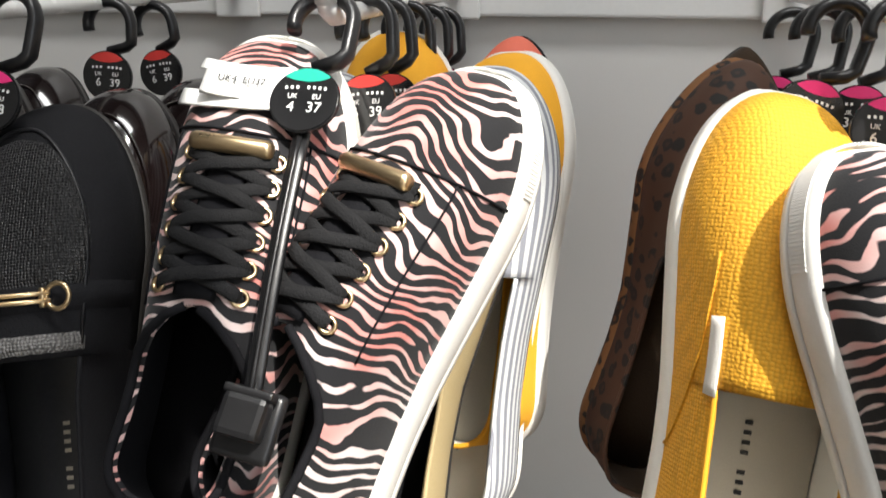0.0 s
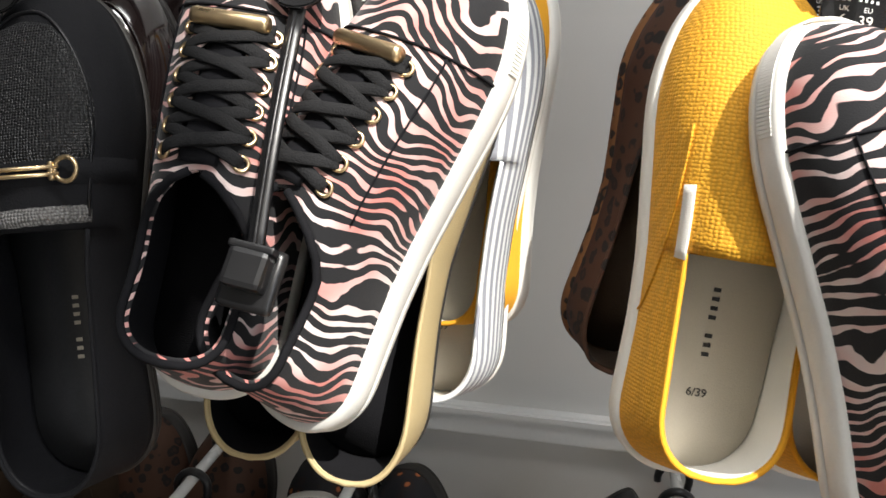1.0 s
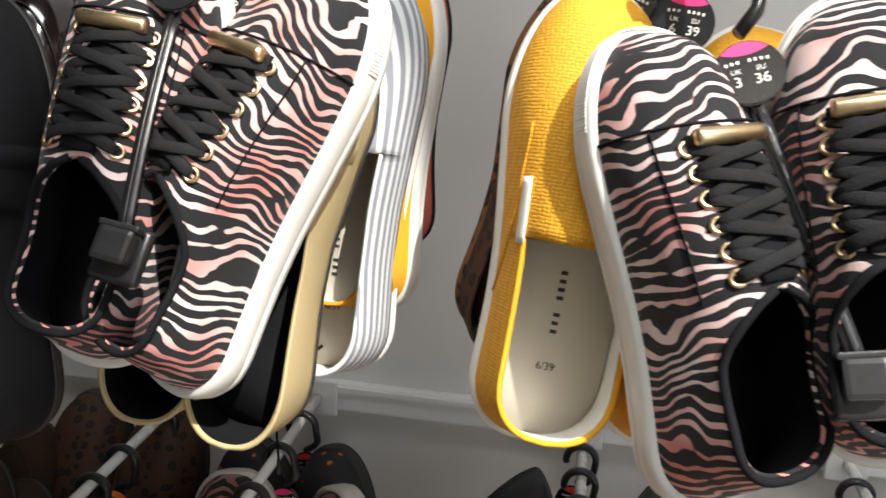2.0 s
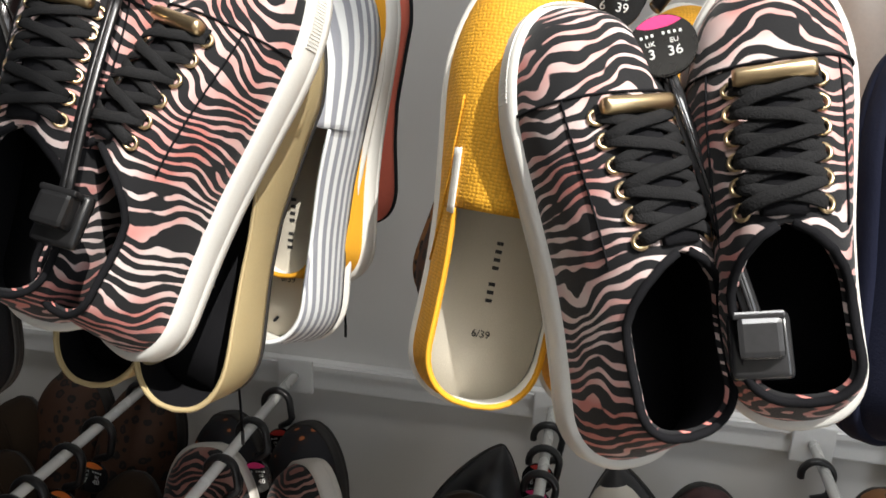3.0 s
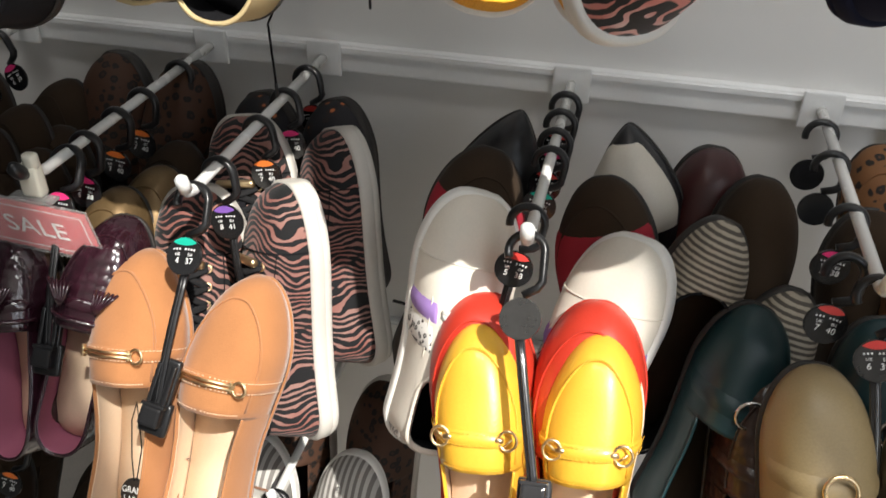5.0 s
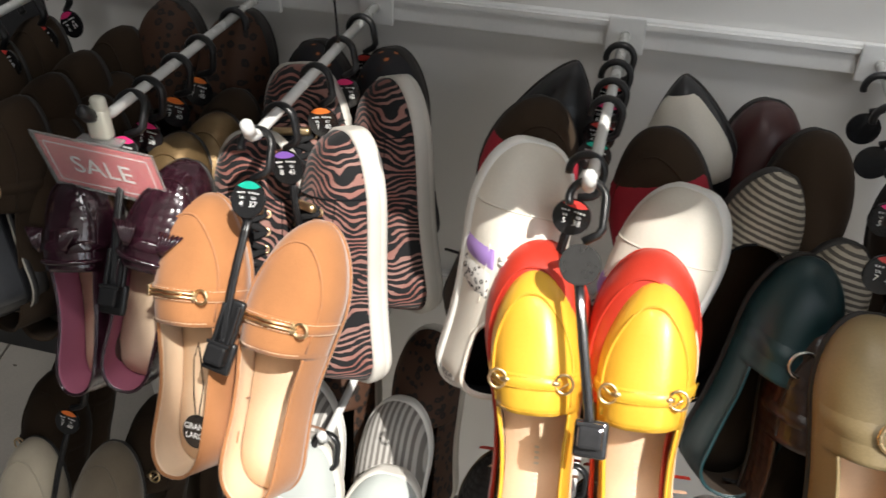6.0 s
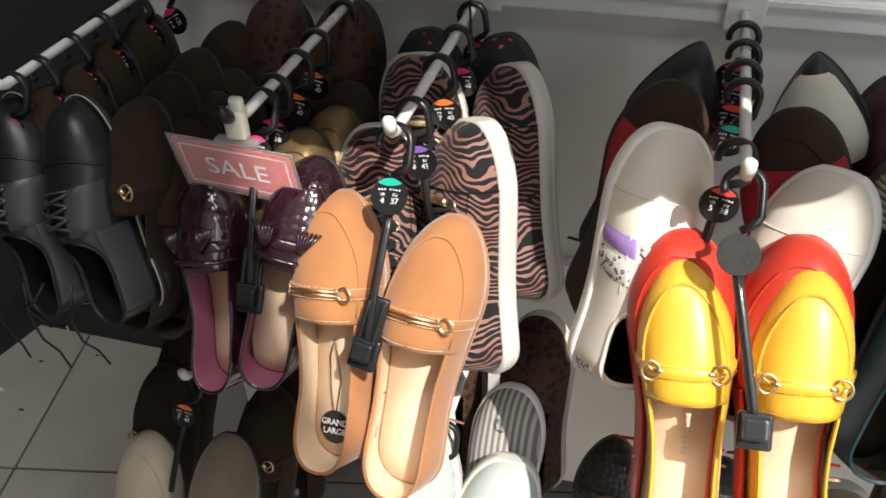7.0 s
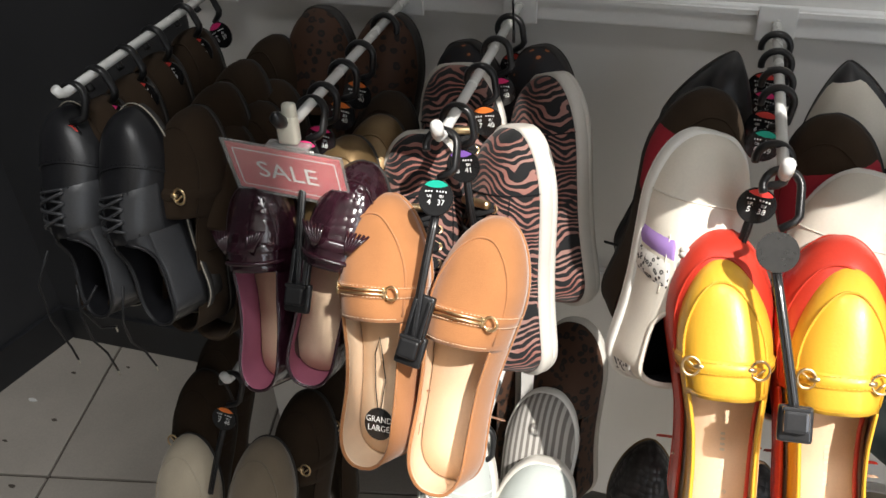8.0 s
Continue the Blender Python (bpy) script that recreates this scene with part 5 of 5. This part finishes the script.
hanger(-0.132, 0.685, Z_MID, "6", "39", "cap_pink", drop=0.036, tilt=-36, strap_len=0.118, lean=0.010, long_clamp=True)
for y, uk, eu, cap in ((0.715, "5", "38", "cap_pink"), (0.77, "7", "40", "cap_orange"), (0.82, "7", "40", "cap_orange"), (0.90, "5", "38", "cap_red")):
    hanger(-0.132, y, Z_MID, uk, eu, cap, drop=0.036, tilt=-10, swing=6)

# sale sign in a clear holder, clipped to the prong
TL, TR, BL = Vector((-0.203, 0.625, 1.035)), Vector((-0.080, 0.622, 1.030)), Vector((-0.199, 0.641, 0.971))
ux, uz = (TR - TL).normalized(), (TL - BL).normalized()
sw, sh = (TR - TL).length, (TL - BL).length
uy = uz.cross(ux)
uz = ux.cross(uy)
sm = Matrix((ux, uy, uz)).transposed().to_4x4()
sm.translation = (TR + BL) / 2
sign = thing("sale_sign", sm, "red sale sign with white border in a clear plastic holder", "sign")
part("card", box_bm((sw - 0.004, 0.0012, sh - 0.004), (0, 0, 0)), M["sale_red"], sign, smooth=False)
part("holder", box_bm((sw + 0.004, 0.0010, sh + 0.005), (0, -0.0016, 0.001), 0.0003), M["clear"], sign, "clear plastic sign holder", smooth=False).visible_shadow = False
bm = bmesh.new()
for size, p in (((sw - 0.016, 0.0003, 0.0011), (0, -0.0009, sh / 2 - 0.008)), ((sw - 0.016, 0.0003, 0.0011), (0, -0.0009, -sh / 2 + 0.008)), ((0.0011, 0.0003, sh - 0.0171), (-sw / 2 + 0.008, -0.0009, 0)), ((0.0011, 0.0003, sh - 0.0171), (sw / 2 - 0.008, -0.0009, 0))):
    box_bm(size, p, bm=bm)
part("border_line", bm, M["ink"], sign, smooth=False)
word("SALE", 0.031, pose(0, -0.0010, 0, 90, 0, 0), M["ink"], sign)
clip = thing("sign_clip", pose(-0.134, 0.640, 1.052), "milky plastic clip that holds the sign on the prong", "clip")
bm = box_bm((0.020, 0.012, 0.030), (0, -0.004, -0.004), 0.003)
box_bm((0.013, 0.010, 0.016), (0.004, -0.004, 0.015), 0.004, bm=bm)
part("clip_body", bm, M["milky"], clip)
part("clip_foot", box_bm((0.044, 0.012, 0.003), (0, -0.008, -0.020), 0.001), M["clear"], clip, smooth=False)
part("black_cap", tube_bm([(-0.002, -0.006, 0.004), (-0.002, -0.014, 0.008), (-0.002, -0.019, 0.015), (-0.002, -0.019, 0.02)], [0.0062, 0.0068, 0.0065, 0.003], 10), M["black_plastic"], clip)

# third prong: tan loafers, zebra platforms, floral pair
for side, toe, heel in ((-1, (-0.041, 0.665, 0.971), (-0.020, 0.524, 0.746)), (1, (0.060, 0.665, 0.960), (0.045, 0.522, 0.732))):
    L = 0.266 if side < 0 else 0.270
    t = loafer("tan_loafer", at(toe, heel, L, (-0.12, -1, 0)), L, side, "tan suede loafer with a gold bit and cream lining", M["tan_suede"], M["tan_lining"], M["tan_lining"], M["tan_suede"], "tan loafers", strap_mat=M["tan_suede"], bit="bar", bit_mat=M["gold"], seam=M["tan_suede"], stitch=M["tan_lining"], half=27, heel=0.006, toe=2.0)
    if side < 0:
        bm = bmesh.new()
        bmesh.ops.create_cone(bm, cap_ends=True, segments=32, radius1=0.0165, radius2=0.0165, depth=0.0012)
        bmesh.ops.translate(bm, vec=(-0.004, 0.034, 0.014), verts=bm.verts)
        g = part("fit_tag", bm, M["tag"], t, "round black paper tag on a thin cord", smooth=False)
        word("GRAND", 0.0085, pose(-0.004, 0.0385, 0.0148), M["ink"], g)
        word("LARGE", 0.0085, pose(-0.004, 0.0295, 0.0148), M["ink"], g)
        part("tag_cord", tube_bm([(-0.005, 0.048, 0.0150), (-0.008, 0.070, 0.016), (-0.010, 0.105, 0.016), (-0.006, 0.122, 0.015), (-0.002, 0.105, 0.0155), (0.003, 0.080, 0.016), (-0.002, 0.049, 0.015)], 0.0006, 5), M["black_cloth"], g)
hanger(0.012, 0.652, Z_MID, "4", "37", "cap_green", drop=0.040, tilt=-38, strap_len=0.120, lean=-0.012, swing=-4, lock_turn=12, long_clamp=True)
# platforms wear the darkened zebra print, which carries their shade
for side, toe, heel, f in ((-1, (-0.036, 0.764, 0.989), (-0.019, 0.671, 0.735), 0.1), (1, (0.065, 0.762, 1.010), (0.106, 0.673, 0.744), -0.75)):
    sneaker("zebra_platform", at(toe, heel, 0.270, (f, -1, 0)), 0.270, side, "pink and black zebra high sneaker, shade in its stripe colour, with a thick pale sole", M["zebra_shaded"], M["black_cloth"], M["grey_rubber"], "zebra platforms", eyes=M["gold"], bar=M["gold"], rows=5, ribs=False)
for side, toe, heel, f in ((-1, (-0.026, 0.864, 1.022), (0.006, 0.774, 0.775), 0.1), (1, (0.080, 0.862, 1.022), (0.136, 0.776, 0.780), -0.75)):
    sneaker("zebra_platform", at(toe, heel, 0.264, (f, -1, 0)), 0.264, side, "pink and black zebra high sneaker, shade in its stripe colour, hanging behind its twin", M["zebra_shaded"], M["black_cloth"], M["grey_rubber"], "zebra platforms", eyes=M["gold"], bar=M["gold"], rows=5, ribs=False)
for side, x in ((-1, -0.015), (1, 0.066)):
    slip_on("floral_slip_on", at((x - 0.02, 0.930, 1.022), (x + 0.03, 0.880, 0.792), 0.24, (-0.25, -1, 0)), 0.24, side, "black slip-on shoe with an orange floral print", M["floral"], M["black_cloth"], M["black_cloth"], M["dark_rubber"], "floral slip-ons")
hanger(0.012, 0.70, Z_MID, "8", "41", "cap_purple", drop=0.036, tilt=-14, swing=-12, strap_len=0.06, lock=False)
for y, cap in ((0.79, "cap_orange"), (0.86, "cap_pink"), (0.925, "cap_red")):
    hanger(0.012, y, Z_MID, "7", "40", cap, drop=0.036, tilt=-8, swing=-10)

# fourth prong: yellow over red loafers, white sneakers, dark flats
for side, toe, heel in ((-1, (0.276, 0.658, 0.956), (0.303, 0.524, 0.724)), (1, (0.367, 0.658, 0.964), (0.396, 0.533, 0.740))):
    loafer("yellow_loafer", at(toe, heel, 0.262, (0.03, -1, 0)), 0.262, side, "bright yellow leather loafer with a gold snaffle bit", M["yellow_leather"], M["tan_lining"], M["tan_lining"], M["tan_lining"], "yellow loafers", strap_mat=M["yellow_leather"], bit="rings", bit_mat=M["gold"], seam=M["yellow_leather"], stitch=M["yellow_leather"], dots=1, half=30, toe=1.9, width=0.325, marks=M["canvas"], size_mark="6/39")
for side, toe, heel in ((-1, (0.272, 0.688, 0.965), (0.294, 0.555, 0.708)), (1, (0.360, 0.688, 0.972), (0.393, 0.561, 0.727))):
    loafer("red_loafer", at(toe, heel, 0.288, (-0.03 * side, -1, 0)), 0.288, side, "scarlet leather loafer hanging just behind the yellow pair", M["red_leather"], M["tan_lining"], M["tan_lining"], M["red_leather"], "red loafers", width=0.345)
for side, toe, heel, f in ((-1, (0.248, 0.761, 1.025), (0.203, 0.669, 0.774), 0.34), (1, (0.397, 0.760, 1.000), (0.364, 0.677, 0.770), -0.45)):
    sneaker("white_sneaker", at(toe, heel, 0.262, (f, -1, 0)), 0.262, side, "white leather sneaker with lilac and speckled side patches", M["white_leather"], M["black_cloth"], M["rubber"], "white sneakers", lace=M["white_lace"], rim_mat=M["white_leather"], trim=M["white_leather"], width=0.375, patch=True, ribs=False, lace_to=0.60, rows=4)
for side, toe, heel, f in ((-1, (0.252, 0.820, 1.038), (0.185, 0.755, 0.790), 0.2), (1, (0.350, 0.825, 1.020), (0.42, 0.768, 0.78), -0.2)):
    c = loafer("crimson_loafer", at(toe, heel, 0.265, (f, -1, 0)), 0.265, side, "dark brown loafer with a crimson red vamp and lining", M["brown_suede"], M["crimson"], M["crimson"], M["dark_rubber"], "crimson loafers", width=0.38)
    part("vamp_panel", patch_bm(Last(0.265, side, 0.38, 2.1, LOAFER_H, 0.55, 40, 0.0, 0.005), 0.56, 0.83, 4, 176, 0.001, 0.001), M["crimson"], c)
for side, toe, heel, f in ((-1, (0.268, 0.895, 1.046), (0.182, 0.832, 0.780), 0.2), (1, (0.368, 0.895, 1.046), (0.44, 0.845, 0.80), -0.2)):
    c = ballet("pointed_flat", at(toe, heel, 0.27, (f, -1, 0)), 0.27, side, "black pointed flat shoe with a pale grey vamp", M["black_leather"], M["black_cloth"], M["white_leather"], M["dark_rubber"], "pointed flats", toe=1.35, open_to=0.60, width=0.38, cut=30)
    if side > 0:
        part("vamp_panel", patch_bm(Last(0.27, side, 0.38, 1.35, FLAT_H, 0.60, 30, 0.22, 0.005), 0.60, 0.95, 14, 166, 0.001, 0.001, 0.45), M["white_leather"], c)
hanger(0.305, 0.648, Z_MID, "6", "39", "cap_red", drop=0.046, tilt=-42, strap_len=0.115, lean=0.022, shiny=True, plain=True, swing=-5)
hanger(0.300, 0.69, Z_MID, "5", "38", "cap_red", drop=0.034, tilt=-14, swing=10, strap_len=0.05, lock=False)
for y, cap in ((0.80, "cap_green"), (0.84, "cap_red"), (0.885, "cap_pink"), (0.93, "cap_red")):
    hanger(0.305, y, Z_MID, "6", "39", cap, drop=0.036, tilt=-8, swing=8)

# fifth prong: olive ring loafers, croc, teal, woven and dark pairs
for side, toe, heel in ((-1, (0.549, 0.659, 0.966), (0.558, 0.557, 0.774)), (1, (0.640, 0.660, 0.975), (0.67, 0.565, 0.76))):
    slip_on("olive_slip_on", at(toe, heel, 0.240, (-0.1 * side, -1, 0)), 0.240, side, "olive beige leather slip-on with linked gold rings", M["olive_leather"], M["tan_lining"], M["tan_lining"], M["dark_rubber"], "olive slip-ons", levels=THIN, ringed=(M["olive_leather"], M["gold"]))
for side, toe, heel in ((-1, (0.529, 0.699, 0.924), (0.501, 0.598, 0.707)), (1, (0.655, 0.700, 0.950), (0.69, 0.600, 0.72))):
    loafer("croc_loafer", at(toe, heel, 0.246, (0.1, -1, 0)), 0.246, side, "dark brown croc-embossed loafer hanging at a slant", M["croc"], M["brown_suede"], M["brown_suede"], M["dark_rubber"], "croc loafers", strap_mat=M["croc"])
for side, toe, heel in ((-1, (0.515, 0.740, 0.956), (0.455, 0.665, 0.770)), (1, (0.600, 0.735, 0.965), (0.65, 0.65, 0.755))):
    slip_on("teal_slip_on", at(toe, heel, 0.236, (0.05, -1, 0)), 0.236, side, "teal leather slip-on with a silver ring on the strap", M["teal"], M["brown_suede"], M["brown_suede"], M["dark_rubber"], "teal slip-ons", levels=THIN, ringed=(M["teal"], M["silver"]))
for toe, heel, side in (((0.478, 0.800, 1.005), (0.405, 0.730, 0.780), -1), ((0.540, 0.780, 0.955), (0.495, 0.722, 0.760), 1)):
    ballet("woven_espadrille", at(toe, heel, 0.235, (0.05, -1, 0)), 0.235, side, "black and cream woven espadrille with a brown insole", M["woven"], M["black_cloth"], M["brown_suede"], M["dark_rubber"], "woven espadrilles", levels=JUTE, base=0.014, open_to=0.74, bow=M["black_cloth"], toe=2.0)
for side, toe, heel in ((-1, (0.516, 0.865, 1.020), (0.479, 0.800, 0.790)), (1, (0.605, 0.865, 1.0), (0.64, 0.81, 0.78))):
    slip_on("dark_suede_slip_on", at(toe, heel, 0.24, (0.05, -1, 0)), 0.24, side, "dark brown suede slip-on with a plain toe", M["brown_suede"], M["brown_suede"], M["brown_suede"], M["dark_rubber"], "dark slip-ons", levels=THIN)
slip_on("burgundy_loafer", at((0.472, 0.925, 1.018), (0.443, 0.875, 0.775), 0.255, (0.1, -1, 0)), 0.255, -1, "burgundy leather slip-on with a small metal stud", M["burgundy"], M["brown_suede"], M["brown_suede"], M["dark_rubber"], "burgundy slip-ons", levels=THIN)
hanger(0.570, 0.655, Z_MID, "6", "39", "cap_red", drop=0.040, tilt=-26, swing=-10, strap_len=0.08, lock=False, shiny=True)
hanger(0.552, 0.68, Z_MID, "7", "40", "cap_red", drop=0.034, tilt=-18, swing=10)
for y, cap in ((0.76, "cap_pink"), (0.86, "cap_pink"), (0.93, "cap_red")):
    hanger(0.565, y, Z_MID, "5", "38", cap, drop=0.034, tilt=-8, swing=6, plain=y > 0.8)
# leopard pair past the end of the rail
for toe, heel, side, y in (((0.625, 0.920, 1.045), (0.680, 0.870, 0.800), -1, 0), ((0.650, 0.815, 1.030), (0.70, 0.745, 0.790), 1, 0)):
    loafer("leopard_loafer", at(toe, heel, 0.262, (-0.1, -1, 0)), 0.262, side, "tan leopard print loafer with a gold bit", M["leopard"], M["brown_suede"], M["brown_suede"], M["dark_rubber"], "leopard loafers", strap_mat=M["leopard"], bit="bar", bit_mat=M["gold"])

# ---- bottom row ----
for side, toe, heel, mat in ((-1, (-0.372, 0.660, 0.520), (-0.372, 0.545, 0.27), "beige_suede"), (1, (-0.262, 0.665, 0.545), (-0.245, 0.545, 0.29), "taupe_suede")):
    loafer("taupe_loafer", at(toe, heel, 0.27, (0, -1, 0.0)), 0.27, side, "taupe suede loafer with a stitched apron on the bottom prong", M[mat], M["taupe_suede"], M["taupe_suede"], M["dark_rubber"], "taupe loafers", seam=M[mat])
for k, y in enumerate((0.745, 0.825)):
    for side, x in ((-1, -0.385 - 0.01 * k), (1, -0.235 + 0.012 * k)):
        loafer("brown_loafer", at((x, y, 0.560 + 0.005 * k), (x + 0.015 * side, y - 0.1, 0.31), 0.265, (0, -1, 0)), 0.265, side, "dark brown suede loafer on the bottom prong", M["brown_suede"], M["brown_suede"], M["taupe_suede"], M["dark_rubber"], "brown loafers", strap_mat=M["brown_suede"], bit="rings", bit_mat=M["gold"])
hanger(-0.300, 0.672, Z_BOT, "7", "40", "cap_orange", drop=0.042, tilt=-26, swing=10, strap_len=0.10, lock=False)
for y, cap in ((0.74, "cap_green"), (0.82, "cap_red")):
    hanger(-0.300, y, Z_BOT, "7", "40", cap, drop=0.036, tilt=-8)
for side, toe, heel in ((-1, (0.020, 0.690, 0.618), (0.005, 0.575, 0.36)), (1, (0.112, 0.690, 0.590), (0.09, 0.575, 0.33))):
    sneaker("white_canvas_sneaker", at(toe, heel, 0.275, (0.08 * side, -1, 0)), 0.275, side, "pale mint canvas sneaker with a rubber toe on the bottom prong", M["mint_canvas"], M["white_canvas"], M["grey_rubber"], "white canvas sneakers", lace=M["white_lace"], trim=M["white_canvas"], ribs=False)
hanger(0.040, 0.668, Z_BOT, "4", "37", "cap_green", drop=0.044, tilt=-24, strap_len=0.06, lock=False)
for side, x in ((-1, -0.02), (1, 0.098)):
    slip_on("striped_slip_on", at((x, 0.785, 0.610), (x + 0.01, 0.690, 0.36), 0.268, (-0.1, -1, 0)), 0.268, side, "grey striped canvas slip-on on the bottom prong", M["grey_stripe"], M["grey_rubber"], M["taupe_suede"], M["rubber"], "grey striped slip-ons")
for side, x in ((-1, 0.0), (1, 0.118)):
    slip_on("leopard_slip_on", at((x, 0.870, 0.665), (x + 0.025, 0.790, 0.41), 0.268, (-0.2, -1, 0)), 0.268, side, "dark leopard print slip-on on the bottom prong", M["leopard_dark"], M["black_cloth"], M["brown_suede"], M["grey_rubber"], "leopard slip-ons")
for side, x in ((-1, 0.245), (1, 0.36)):
    ballet("pewter_sandal", at((x, 0.74, 0.60), (x - 0.02, 0.64, 0.35), 0.265, (0, -1, 0)), 0.265, side, "black woven flat shoe with a bronze strap on the bottom prong", M["pebbled"], M["brown_suede"], M["brown_suede"], M["bronze"], "woven flats", ringed=M["bronze"])
for side, x in ((-1, 0.50), (1, 0.60)):
    sneaker("white_canvas_sneaker", at((x, 0.74, 0.60), (x, 0.64, 0.35), 0.265, (0, -1, 0)), 0.265, side, "pale canvas sneaker on the bottom prong", M["beige_suede"], M["white_canvas"], M["rubber"], "white canvas sneakers", lace=M["white_lace"], ribs=False)
hanger(0.33, 0.70, Z_BOT, "5", "38", "cap_pink", drop=0.04, tilt=-15)
hanger(0.58, 0.70, Z_BOT, "5", "38", "cap_pink", drop=0.04, tilt=-15)

# ---- floor tiles, laid at a slant to the rack ----
tile_mesh = None
TILE, SLANT = 0.445, radians(11.5)
ux, uy = Vector((math.cos(SLANT), math.sin(SLANT), 0)), Vector((-math.sin(SLANT), math.cos(SLANT), 0))
bm = box_bm((TILE - 0.006, TILE - 0.006, 0.012), (0, 0, 0), 0.0015)
floor = bpy.data.objects["floor"]
for i in range(-3, 10):
    for j in range(-8, 3):
        c = Vector((-0.962, 0.842, -0.006)) + (i + 0.5) * TILE * ux + (j + 0.5) * TILE * uy
        if LEFT_X - 0.9 < c.x < RIGHT_X + 0.1 and FRONT_Y - 0.1 < c.y < 1.5:
            if tile_mesh is None:
                first = part("tile", bm, M["tile"], floor, smooth=False)
                tile_mesh = first.data
                ob = first
            else:
                ob = new("tile", tile_mesh)
                ob.parent = floor
            ob.matrix_basis = Matrix.Translation(c) @ Matrix.Rotation(SLANT, 4, "Z")
